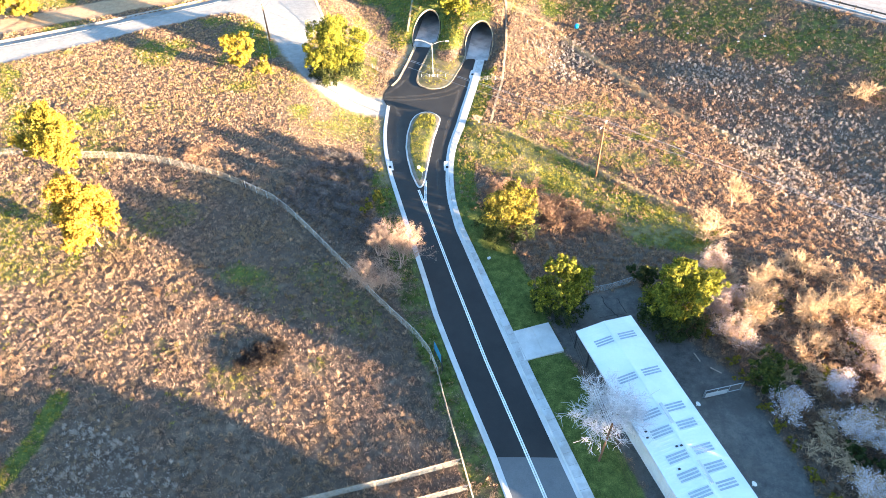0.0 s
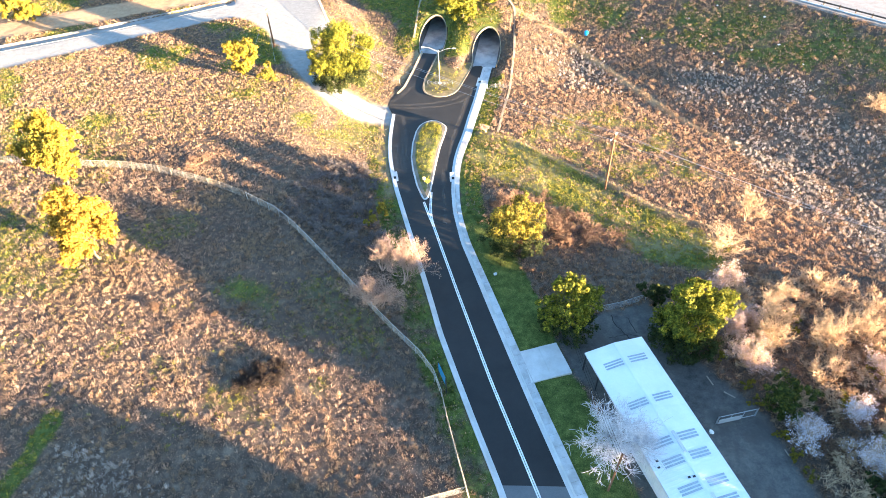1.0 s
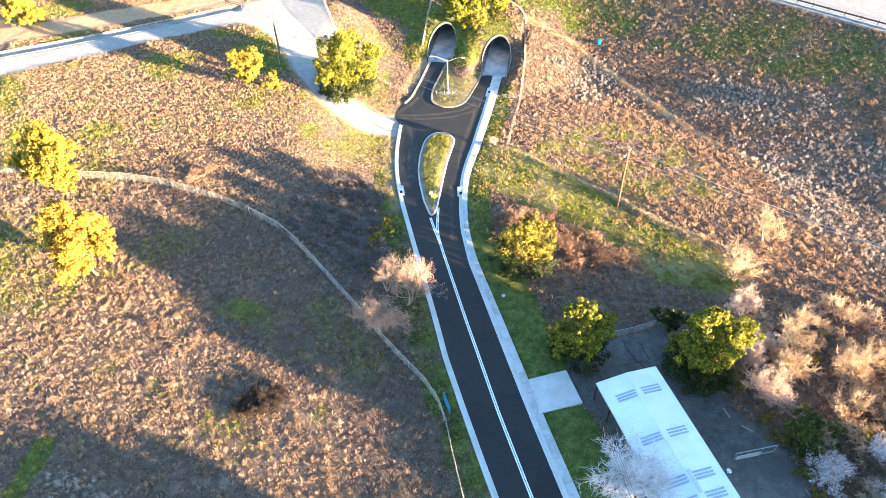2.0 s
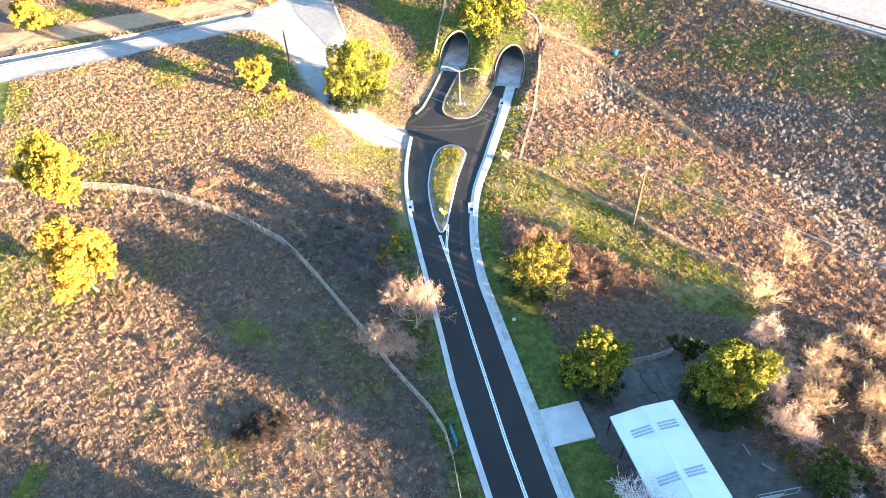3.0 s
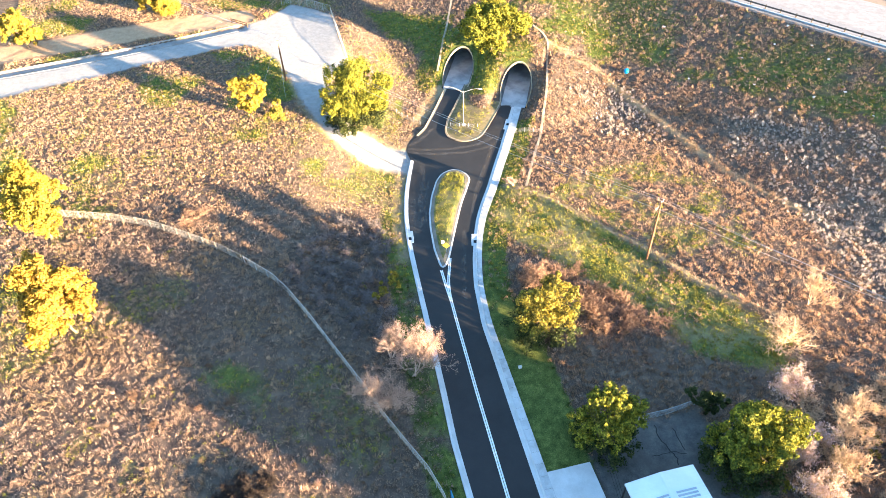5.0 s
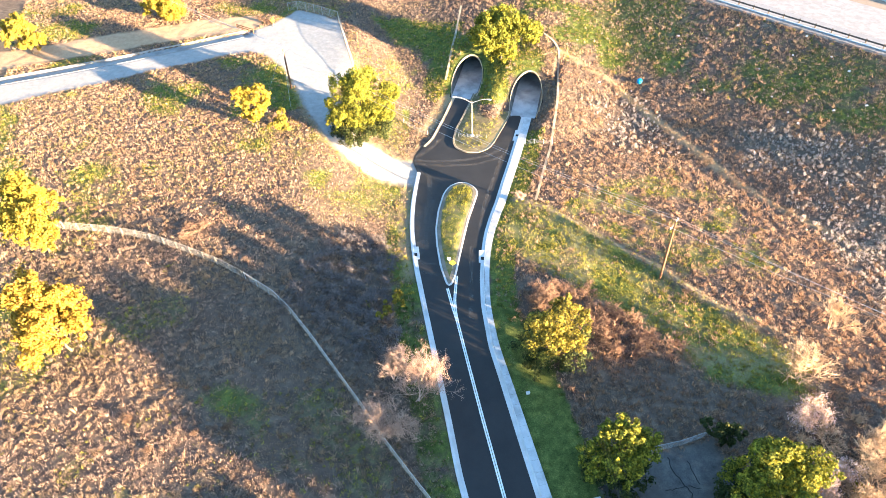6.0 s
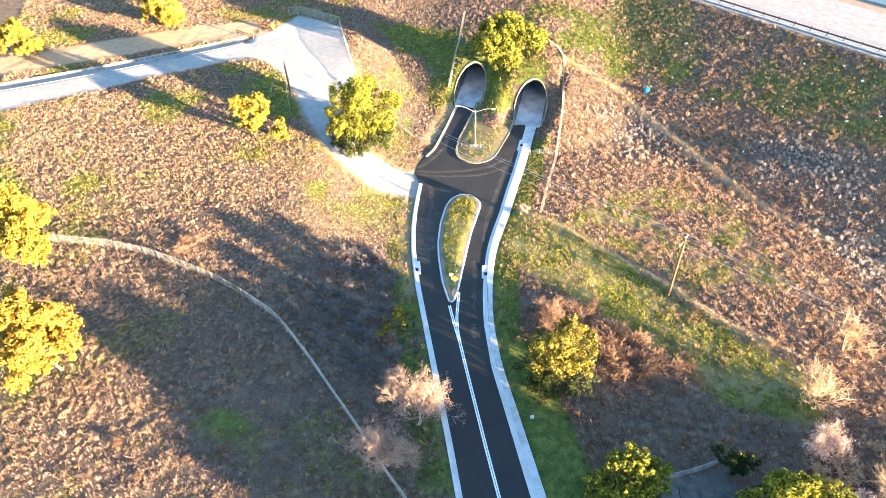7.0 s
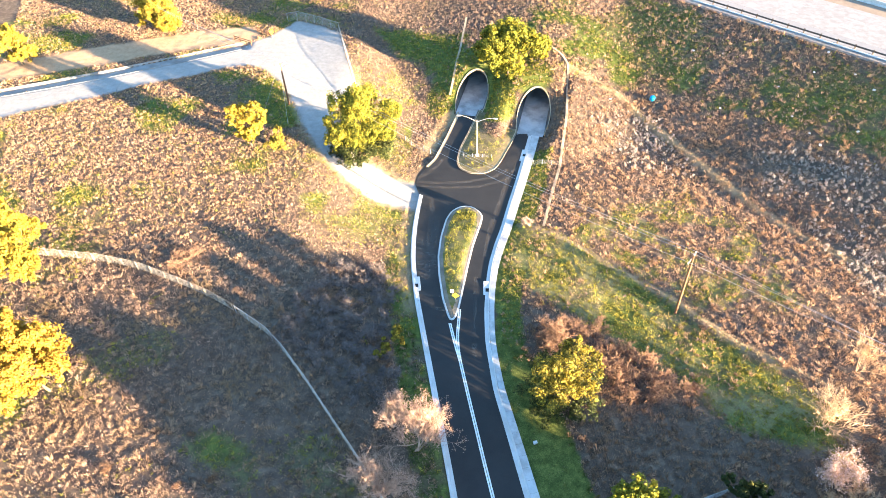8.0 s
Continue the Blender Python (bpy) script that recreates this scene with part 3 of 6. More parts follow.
def marking(name, line, label):
    ob = thing(name, label, "road marking", kind="structure")
    for k in (-0.112, 0.112):
        v, f = extrude_along(np.c_[offset(line, k)], [(-0.085, 0.012), (0.085, 0.012)], crown_lift)
        part("stripe", mesh_np("stripe", v, f, paint_white), ob)


centre = resample(CENTRE, 1.0)
marking("centre_line", centre, "double white centre line on black asphalt")
marking("fork_line_west", resample([(-6.2, 79.3), (-7.2, 82.4), (-8.15, 85.7)], 0.5), "double white line leading to the island")
marking("fork_line_east", resample([(-6.2, 79.3), (-6.65, 81.3), (-6.95, 83.6), (-7.05, 88.4)], 0.5), "double white line beside the island")

# dusty tyre arcs where the gravel road joins
m_dust, nt, bs = nodes_of("road_dust", 0.9)
bs.inputs["Base Color"].default_value = (0.34, 0.29, 0.24, 1)
tr_ = nt.nodes.new("ShaderNodeBsdfTransparent")
ms_ = nt.nodes.new("ShaderNodeMixShader")
dn = ramp(nt, noise_tex(nt, position(nt), 0.9, 5, 0.7), [(0.38, (0, 0, 0)), (0.72, (0.24, 0.24, 0.24))])
nt.links.new(dn, ms_.inputs[0])
nt.links.new(tr_.outputs[0], ms_.inputs[1])
nt.links.new(bs.outputs[0], ms_.inputs[2])
nt.links.new(ms_.outputs[0], nt.nodes["Material Output"].inputs[0])
for line, half in (([(-17.0, 117.6), (-13, 117.4), (-8.5, 118.0), (-4, 119.5), (-1.5, 122)], 0.35), ([(-17.0, 116.6), (-12, 116.2), (-6, 116.8), (-2, 119.0), (0.2, 123)], 0.3), ([(-16.6, 115.6), (-13.8, 113.2), (-13.2, 108), (-13.0, 100), (-12.2, 94)], 0.4), ([(-16.9, 118.6), (-15, 120.5), (-13.2, 124), (-12.2, 130)], 0.35), ([(-4.3, 99), (-3.9, 106), (-2.6, 113), (-1.4, 120)], 0.3), ([(-5.3, 95), (-5.0, 88), (-4.4, 80)], 0.3), ([(-13.4, 91.2), (-11.6, 90.4), (-9.8, 90.6)], 0.35), ([(-13.2, 89.4), (-11.0, 88.2), (-8.9, 88.0)], 0.4), ([(-14.4, 103), (-13.6, 97), (-12.6, 92.5)], 0.5), ([(-12.4, 108), (-12.2, 101), (-11.6, 95)], 0.45)):
    v, f = extrude_along(resample(line, 0.6), [(-half, 0.006), (half, 0.006)], crown_lift)
    thing("dust_mark", "faint pale dust streak on the asphalt", "road marking", data=mesh_np("dust_mark", v, f, m_dust), group="dust streaks", kind="structure")

# kerbs and pavement
right_line = resample([p for p in ROAD_RIGHT if p[1] < 133], 0.75)
v, f = extrude_along(right_line, [(-0.45, 0.026), (0.0, 0.014), (0.02, 0.13), (0.06, 0.15), (0.17, 0.15)], lambda x, y: road_z(y))
thing("kerb_east", "pale concrete kerb and gutter beside the road", "kerb", data=mesh_np("kerb_east", v, f, concrete_new), kind="structure")
walk_e = thing("pavement_east", "narrow pale concrete pavement along the kerb", "pavement", kind="structure")
walk_line = resample([p for p in ROAD_RIGHT if p[1] < 141], 1.5)
for k in range(len(walk_line) - 1):
    if not 25 < walk_line[k][1]:
        continue
    seg = walk_line[k:k + 2].copy()
    d = seg[1] - seg[0]
    seg[0] += d * 0.005
    seg[1] -= d * 0.005
    back = float(np.interp(seg[0][1], (30, 62, 80, 92, 106, 125), (1.3, 1.1, 0.85, 0.9, 1.3, 1.5)))
    v, f = extrude_along(seg, [(0.19, -0.1), (0.19, 0.15), (back, 0.16), (back, -0.1)], lambda x, y: road_z(y))
    part("slab", mesh_np("slab", v, f, concrete), walk_e)

left_line = resample([p for p in ROAD_LEFT if p[1] < 115], 0.75)
v, f = extrude_along(left_line, [(0.38, 0.026), (0.0, 0.014), (-0.02, 0.13), (-0.06, 0.15), (-0.20, 0.15), (-0.34, 0.13), (-0.35, -0.2)][::-1], lambda x, y: road_z(y))
thing("kerb_west", "pale concrete kerb and gutter on the field side", "kerb", data=mesh_np("kerb_west", v, f, concrete_new), kind="structure")
wl = resample([p for p in LANE_W_L if 119.5 < p[1] < 140.5], 0.6)
v, f = extrude_along(wl, [(0.3, 0.02), (0.0, 0.0), (-0.02, 0.13), (-0.22, 0.14), (-0.25, -0.3)][::-1], lambda x, y: road_z(y))
thing("kerb_lane", "pale concrete edge of the lane into the tunnel", "kerb", data=mesh_np("kerb_lane", v, f, concrete_tan), kind="structure")


dusty = surface("dusty", (0.15, 0.13, 0.10), (0.29, 0.25, 0.19), 0.8, 0.9, fine=9, stain=(0.10, 0.09, 0.07), stain_scale=0.6)


def island(name, outline, label, soil, kerb_mat, border):
    """A raised island with a kerb ring; the outline runs clockwise."""
    ob = thing(name, label, "traffic island", kind="structure")
    line = resample(outline + outline[:1], 0.5)
    line[-1] = line[0]
    prof = [(-0.10, 0.03), (-0.02, 0.02), (0.0, 0.15), (0.15, 0.16), (0.19, 0.05)]
    v, f = extrude_along(line, prof, crown_lift)
    part("kerb", mesh_np("kerb", v, f, kerb_mat), ob)
    v, f = extrude_along(line, [(0.19, 0.10), (0.24, 0.165), (0.24 + border, 0.20), (0.26 + border, 0.05)], crown_lift)
    part("border", mesh_np("border", v, f, dusty), ob, "dusty tan concrete border")
    inner = np.c_[offset(line, 0.27)][:-1]
    c = inner.mean(axis=0)
    rings = [np.c_[c + (inner - c) * k, crown_lift(c[0] + (inner[:, 0] - c[0]) * k, c[1] + (inner[:, 1] - c[1]) * k) + 0.13 + 0.22 * (1 - k ** 2)] for k in (1.0, 0.8, 0.6, 0.4, 0.2, 0.02)]
    n = len(inner)
    v = np.concatenate(rings)
    f = [(a * n + i, a * n + (i + 1) % n, (a + 1) * n + (i + 1) % n, (a + 1) * n + i) for a in range(5) for i in range(n)]
    part("soil", mesh_np("soil", v, np.array(f), soil, True), ob)
    return ob, inner


island_soil = surface("island_soil", (0.05, 0.075, 0.018), (0.19, 0.19, 0.07), 1.2, 0.95, spec=0.1, fine=9, bumpy=0.6, dist=0.06, stain=(0.30, 0.23, 0.13), stain_scale=0.5, stain_amount=0.6)
island_dirt = surface("island_dirt", (0.085, 0.075, 0.040), (0.27, 0.215, 0.13), 1.2, 0.95, spec=0.1, fine=9, bumpy=0.6, dist=0.06, stain=(0.10, 0.105, 0.035), stain_scale=0.5, stain_amount=0.6)
ISLAND = [(-11.2, 98.9), (-11.3, 103.5), (-10.9, 107.9), (-10.2, 110.1), (-8.7, 111.4), (-7.1, 111.4), (-5.8, 110.3), (-5.1, 109.0), (-5.4, 106.7), (-6.2, 101.6), (-6.6, 97.1), (-7.0, 91.5), (-7.2, 88.5), (-7.6, 86.4), (-8.1, 86.0), (-8.5, 87.0), (-9.6, 90.2), (-10.7, 95.3)]
isl_a, island_in = island("island_teardrop", ISLAND, "teardrop traffic island with weeds and pale kerb", island_soil, concrete_new, 0.5)
ISLAND_N = [(-7.5, 140.5), (-9.0, 132.4), (-10.1, 127.5), (-10.3, 123.6), (-9.6, 121.6), (-7.7, 120.6), (-5.8, 120.7), (-4.2, 121.9), (-3.4, 123.6), (-1.0, 131.6), (-0.4, 134.0), (-2.5, 137)]
isl_b, island_n_in = island("island_tunnels", ISLAND_N, "rounded island of weeds and dirt between the tunnel lanes", island_dirt, concrete_tan, 0.15)

# driveway
drive = thing("driveway", "short pale concrete driveway crossing the grass verge", "driveway", kind="structure")
dq = [(6.05, 54.1), (10.75, 55.6), (12.3, 50.9), (7.2, 49.3)]
for a in range(2):
    for b in range(2):
        def at(u, w):
            p0 = np.array(dq[0]) * (1 - u) + np.array(dq[1]) * u
            p1 = np.array(dq[3]) * (1 - u) + np.array(dq[2]) * u
            return p0 * (1 - w) + p1 * w
        c = [at((a + i * 0.998) / 2, (b + j * 0.998) / 2) for i, j in ((0, 0), (1, 0), (1, 1), (0, 1))]
        bm = bmesh.new()
        top = [bm.verts.new((x, y, float(road_z(y)) + 0.17 + 0.05 * a)) for x, y in c]
        low = [bm.verts.new((x, y, float(road_z(y)) - 0.4)) for x, y in c]
        bm.faces.new(top)
        for i in range(4):
            bm.faces.new((top[i], top[(i + 1) % 4], low[(i + 1) % 4], low[i]))
        part("slab", bm_mesh("slab", bm, concrete_new), drive)


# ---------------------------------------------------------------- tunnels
# streaked lining, far darker than other concrete: the bore's shade is in its colour
m_tunnel, nt, bs = nodes_of("tunnel_concrete_shaded", 0.8)
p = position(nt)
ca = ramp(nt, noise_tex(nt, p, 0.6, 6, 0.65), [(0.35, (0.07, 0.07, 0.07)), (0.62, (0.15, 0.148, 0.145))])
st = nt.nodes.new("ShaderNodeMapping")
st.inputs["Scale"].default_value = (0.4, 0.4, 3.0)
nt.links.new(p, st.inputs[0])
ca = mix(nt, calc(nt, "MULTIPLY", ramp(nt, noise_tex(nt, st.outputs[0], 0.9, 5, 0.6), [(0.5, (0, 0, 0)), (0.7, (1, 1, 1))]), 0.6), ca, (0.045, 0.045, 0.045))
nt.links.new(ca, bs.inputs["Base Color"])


tunnel_floor = surface("tunnel_floor", (0.34, 0.35, 0.36), (0.52, 0.52, 0.52), 0.5, 0.75, fine=5, stain=(0.16, 0.16, 0.16), stain_scale=0.35, stain_amount=0.6)


def tunnel_place(k, u, v, z):
    cx, cy = TUNNELS[k]
    return (cx + u * TUNNEL_DIR[1] + v * TUNNEL_DIR[0], cy - u * TUNNEL_DIR[0] + v * TUNNEL_DIR[1], -3.3 + z)


def build_tunnel(k):
    ob = thing("tunnel", "arched concrete road tunnel through a grassy embankment", "tunnel", group="road tunnels", kind="structure")
    lim = math.acos(-T_MID / (T_HIGH - T_MID))
    ph = np.linspace(-lim, lim, 37)
    us, hs = T_HALF * np.sin(ph), T_MID + (T_HIGH - T_MID) * np.cos(ph)
    vs = [None, 16, 26, 40, 60]
    v, f = [], []
    for u, h in zip(us, hs):
        for d in vs:
            v.append(tunnel_place(k, u, h / MITRE if d is None else d, h))
    n = len(vs)
    for i in range(len(us) - 1):
        for j in range(n - 1):
            f.append((i * n + j, i * n + j + 1, (i + 1) * n + j + 1, (i + 1) * n + j))
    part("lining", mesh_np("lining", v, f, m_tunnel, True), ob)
    # slanted collar
    v, f = [], []
    rows = ((0.0, 0.0), (0.0, 0.10), (0.11, 0.10), (0.14, -0.5))
    for u, h in zip(us, hs):
        a = math.atan2((h - T_MID) / (T_HIGH - T_MID), u / T_HALF)
        for g, lift in rows:
            uu, hh = u + g * math.cos(a), h + g * math.sin(a)
            v.append(tunnel_place(k, uu, hh / MITRE, hh + lift))
    n = len(rows)
    for i in range(len(us) - 1):
        for j in range(n - 1):
            f.append((i * n + j, (i + 1) * n + j, (i + 1) * n + j + 1, i * n + j + 1))
    part("collar", mesh_np("collar", v, f, concrete_tan), ob, "pale concrete collar round the mouth")
    v = [tunnel_place(k, u, d, 0.03) for d, w in ((-0.9, 2.35), (-0.05, 2.5), (1.6, T_HALF + 0.1), (60, T_HALF + 0.1)) for u in (-w, -1.0, 1.0, w)]
    f = [(j * 4 + i, j * 4 + i + 1, j * 4 + i + 5, j * 4 + i + 4) for j in range(3) for i in range(3)]
    part("floor", mesh_np("floor", v, f, tunnel_floor), ob, "worn pale concrete roadway")
    # plate added to close the bore; no daylight comes from the far end
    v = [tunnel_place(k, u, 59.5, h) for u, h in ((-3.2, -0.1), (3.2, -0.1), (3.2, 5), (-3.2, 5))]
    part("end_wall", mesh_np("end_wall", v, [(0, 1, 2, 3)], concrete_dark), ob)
    return ob


for k in (0, 1):
    build_tunnel(k)


# ---------------------------------------------------------------- highway
along_h = np.array([EDGE[1], -EDGE[0]])


def highway_place(s, t, z):
    q = EDGE * s + along_h * t
    return (q[0], q[1], z)


m_hw, nt, bs = nodes_of("highway_concrete", 0.75)
p = position(nt)
hc = ramp(nt, noise_tex(nt, p, 0.8, 5, 0.7), [(0.38, (0.29, 0.265, 0.25)), (0.62, (0.38, 0.35, 0.335))])
nt.links.new(hc, bs.inputs["Base Color"])


def sheet(name, s0, s1, z, material, label):
    v = [highway_place(s, t, z) for t in np.linspace(-400, 400, 81) for s in (s0, s1)]
    f = [(2 * i, 2 * i + 1, 2 * i + 3, 2 * i + 2) for i in range(80)]
    return thing(name, label, "highway", data=mesh_np(name, v, f, material), kind="structure")


sheet("highway_shoulder_south", 148.6, 153.6, 7.90, surface("shoulder_grey", (0.24, 0.23, 0.23), (0.34, 0.325, 0.32), 0.6, 0.8), "grey asphalt shoulder of a highway on an embankment")
sheet("highway_lanes", 153.6, 166.5, 7.91, m_hw, "sunlit pale concrete highway lanes")
sheet("highway_shoulder_north", 166.5, 170.5, 7.90, surface("shoulder_brown", (0.24, 0.18, 0.13), (0.36, 0.28, 0.21), 0.7, 0.9), "brown dusty inner shoulder of the highway")
sheet("highway_lanes_far", 171.3, 190, 7.90, m_hw, "far carriageway of the highway")
for s in (157.4, 161.4, 165.2):
    ob = thing("lane_line", "broken white lane line on the highway", "road marking", group="highway lane lines", kind="structure")
    v, f = [], []
    for i in range(-8, 12):
        b = len(v)
        v += [highway_place(s + e, i * 11.0 + d, 7.925) for e, d in ((-0.07, 0), (0.07, 0), (0.07, 3.6), (-0.07, 3.6))]
        f.append((b, b + 1, b + 2, b + 3))
    part("dashes", mesh_np("dashes", v, f, paint_white), ob)
barrier = thing("median_barrier", "grey concrete median barrier of the highway", "barrier", kind="structure")
tl = np.linspace(-200, 200, 41)
v, f = [], []
for t in tl:
    v += [highway_place(170.9 + o, t, 7.9 + h) for o, h in ((-0.35, 0), (-0.3, 0.1), (-0.12, 0.35), (-0.08, 0.9), (0.08, 0.9), (0.12, 0.35), (0.3, 0.1), (0.35, 0))]
for i in range(40):
    for j in range(7):
        f.append((i * 8 + j, (i + 1) * 8 + j, (i + 1) * 8 + j + 1, i * 8 + j + 1))
part("wall", mesh_np("wall", v, f, concrete), barrier)


# ---------------------------------------------------------------- plants
leaf_yellow = islands("leaf_yellow", [(0.15, (0.10, 0.085, 0.012)), (0.5, (0.27, 0.20, 0.020)), (0.85, (0.42, 0.31, 0.035))], translucent=0.12)
leaf_gold = islands("leaf_gold", [(0.15, (0.12, 0.080, 0.012)), (0.5, (0.32, 0.20, 0.020)), (0.85, (0.48, 0.31, 0.040))], translucent=0.12)
leaf_green = islands("leaf_green", [(0.15, (0.020, 0.034, 0.010)), (0.5, (0.070, 0.085, 0.018)), (0.85, (0.20, 0.185, 0.028))], translucent=0.12)
leaf_lime = islands("leaf_lime", [(0.15, (0.026, 0.040, 0.011)), (0.5, (0.115, 0.128, 0.019)), (0.85, (0.28, 0.26, 0.030))], translucent=0.12)
leaf_mix = islands("leaf_mix", [(0.15, (0.040, 0.058, 0.010)), (0.5, (0.165, 0.168, 0.018)), (0.85, (0.42, 0.36, 0.030))], translucent=0.12)
# dark green bushes; also the shaded copy of the leaves on lower crowns
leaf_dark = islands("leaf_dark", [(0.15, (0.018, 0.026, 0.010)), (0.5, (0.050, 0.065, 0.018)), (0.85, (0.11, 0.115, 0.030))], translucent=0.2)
leaf_olive = islands("leaf_olive", [(0.15, (0.050, 0.055, 0.016)), (0.5, (0.20, 0.165, 0.024)), (0.85, (0.47, 0.36, 0.035))], translucent=0.12)
bark = surface("bark", (0.07, 0.05, 0.035), (0.17, 0.13, 0.095), 2.0, 0.95, fine=14, bumpy=0.6)
twig_tan = islands("twig_tan", [(0.2, (0.32, 0.215, 0.125)), (0.8, (0.70, 0.51, 0.32))])
twig_grey = islands("twig_grey", [(0.2, (0.48, 0.45, 0.46)), (0.8, (0.82, 0.79, 0.80))])
twig_pink = islands("twig_pink", [(0.2, (0.30, 0.20, 0.15)), (0.8, (0.54, 0.39, 0.31))])
twig_brown = islands("twig_brown", [(0.2, (0.085, 0.05, 0.032)), (0.8, (0.27, 0.165, 0.10))])
twig_dark = islands("twig_dark", [(0.2, (0.05, 0.040, 0.038)), (0.8, (0.30, 0.25, 0.23))])
twig_red = islands("twig_red", [(0.2, (0.12, 0.070, 0.045)), (0.8, (0.38, 0.235, 0.15))])
twig_black = islands("twig_black", [(0.2, (0.014, 0.011, 0.010)), (0.8, (0.07, 0.05, 0.038))])
petal = islands("petal", [(0.2, (0.46, 0.34, 0.31)), (0.8, (0.74, 0.58, 0.54))], translucent=0.2)
# shaded copy of the blossom: bluish white as it looks out of the sun
petal_shaded = islands("petal_shaded", [(0.2, (0.58, 0.52, 0.58)), (0.8, (0.86, 0.80, 0.84))], translucent=0.2)
petal_tan = islands("petal_tan", [(0.2, (0.28, 0.185, 0.135)), (0.8, (0.52, 0.36, 0.27))], translucent=0.2)


def unit(rng, n):
    d = rng.normal(size=(n, 3))
    return d / np.linalg.norm(d, axis=1)[:, None]


def cards(rng, centres, normals, size, stretch=1.5):
    """Small leaves, each one quad with its own turn."""
    n = len(centres)
    t = np.cross(normals, unit(rng, n))
    t /= np.linalg.norm(t, axis=1)[:, None] + 1e-9
    b = np.cross(normals, t)
    s = (size * rng.uniform(0.6, 1.35, n))[:, None]
    fold = normals * s * 0.25
    v = np.stack([centres - t * s * stretch * 0.5, centres + b * s * 0.5 + fold, centres + t * s * stretch * 0.5, centres - b * s * 0.5 + fold], axis=1)
    return v.reshape(-1, 3), np.arange(4 * n).reshape(-1, 4)


def crown(rng, lobes, leaf, per_clump=46, density=1.0):
    """Leaves in clumps over the lobes of a crown."""
    cs, ns = [], []
    for x, y, z, r in lobes:
        k = max(5, int(17 * density * (r / 1.6) ** 1.6))
        d = unit(rng, k)
        d[:, 2] = np.abs(d[:, 2]) * np.where(rng.rand(k) < 0.72, 1, -1)
        c = np.array([x, y, z]) + d * (r * rng.uniform(0.55, 1.0, k))[:, None]
        rc = r * rng.uniform(0.24, 0.42, k)
        e = unit(rng, k * per_clump)
        e[:, 2] += 0.25
        cc = np.repeat(c, per_clump, axis=0) + e * (np.repeat(rc, per_clump) * rng.uniform(0.45, 1.05, k * per_clump))[:, None]
        cs.append(cc)
        ns.append(e + 0.7 * unit(rng, len(e)))
    cs, ns = np.concatenate(cs), np.concatenate(ns)
    ns /= np.linalg.norm(ns, axis=1)[:, None]
    return cards(rng, cs, ns, leaf)


def limb_segments(rng, base, tip, r0, r1, pieces=4, bend=0.12):
    p = np.linspace(0, 1, pieces + 1)[:, None]
    base, tip = np.array(base, float), np.array(tip, float)
    q = base * (1 - p) + tip * p
    q[1:-1] += rng.normal(size=(pieces - 1, 3)) * bend * np.linalg.norm(tip - base) / pieces * 1.5
    r = np.linspace(r0, r1, pieces + 1)
    return [(*q[i], *q[i + 1], r[i], r[i + 1]) for i in range(pieces)]


def leafy_tree(name, at, radius, tall, label, leaf_mat, seed, bottom=0.18, lobes=14, leaf=0.26, squash=1.0, trunk_r=0.22, shade_skirts=None, density=1.0, per_clump=46):
    """A tree with a trunk, limbs and a crown of clumped leaves; radius and height in metres."""
    rng = np.random.RandomState(seed)
    z0 = height1(*at) - 0.1
    ob = thing(name, label, "tree" if tall > 3.2 else "shrub", pose(at[0], at[1], z0))
    lo, hi = tall * bottom, tall
    mid, half = 0.5 * (lo + hi), 0.5 * (hi - lo)
    ls = []
    for i in range(lobes):
        d = unit(rng, 1)[0]
        k = rng.uniform(0.4, 0.92)
        r = radius * rng.uniform(0.19, 0.38)
        a = math.atan2(d[1], d[0])
        k *= 1 + 0.2 * math.cos(2 * a + seed) + 0.14 * math.cos(3 * a + 2.3 * seed)
        ls.append((d[0] * radius * k, d[1] * radius * k * squash, mid + d[2] * half * 0.70, min(r, half * 0.62)))
    ls.append((0, 0, mid + 0.1 * half, min(radius, half) * 0.55))
    segs = limb_segments(rng, (0, 0, -0.2), (rng.normal() * 0.2, rng.normal() * 0.2, mid), trunk_r, trunk_r * 0.45, 5)
    for x, y, z, r in ls:
        f = rng.uniform(0.35, 0.9)
        segs += limb_segments(rng, (0, 0, mid * f), (x, y, z), trunk_r * 0.4, trunk_r * 0.1, 3)
    part("trunk", mesh_np("trunk", *tubes(segs, 6), bark, True), ob)
    part("crown", mesh_np("crown", *crown(rng, ls, leaf, per_clump, density=density), leaf_mat), ob)
    # low lobes in darker leaves: shade under the crown put into the colour
    if shade_skirts:
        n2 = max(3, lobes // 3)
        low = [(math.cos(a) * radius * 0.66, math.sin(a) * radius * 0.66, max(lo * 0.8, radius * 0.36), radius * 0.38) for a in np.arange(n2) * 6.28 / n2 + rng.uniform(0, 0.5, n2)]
        part("shaded_lower_crown", mesh_np("shaded_lower_crown", *crown(rng, low, leaf), shade_skirts), ob)
    return ob


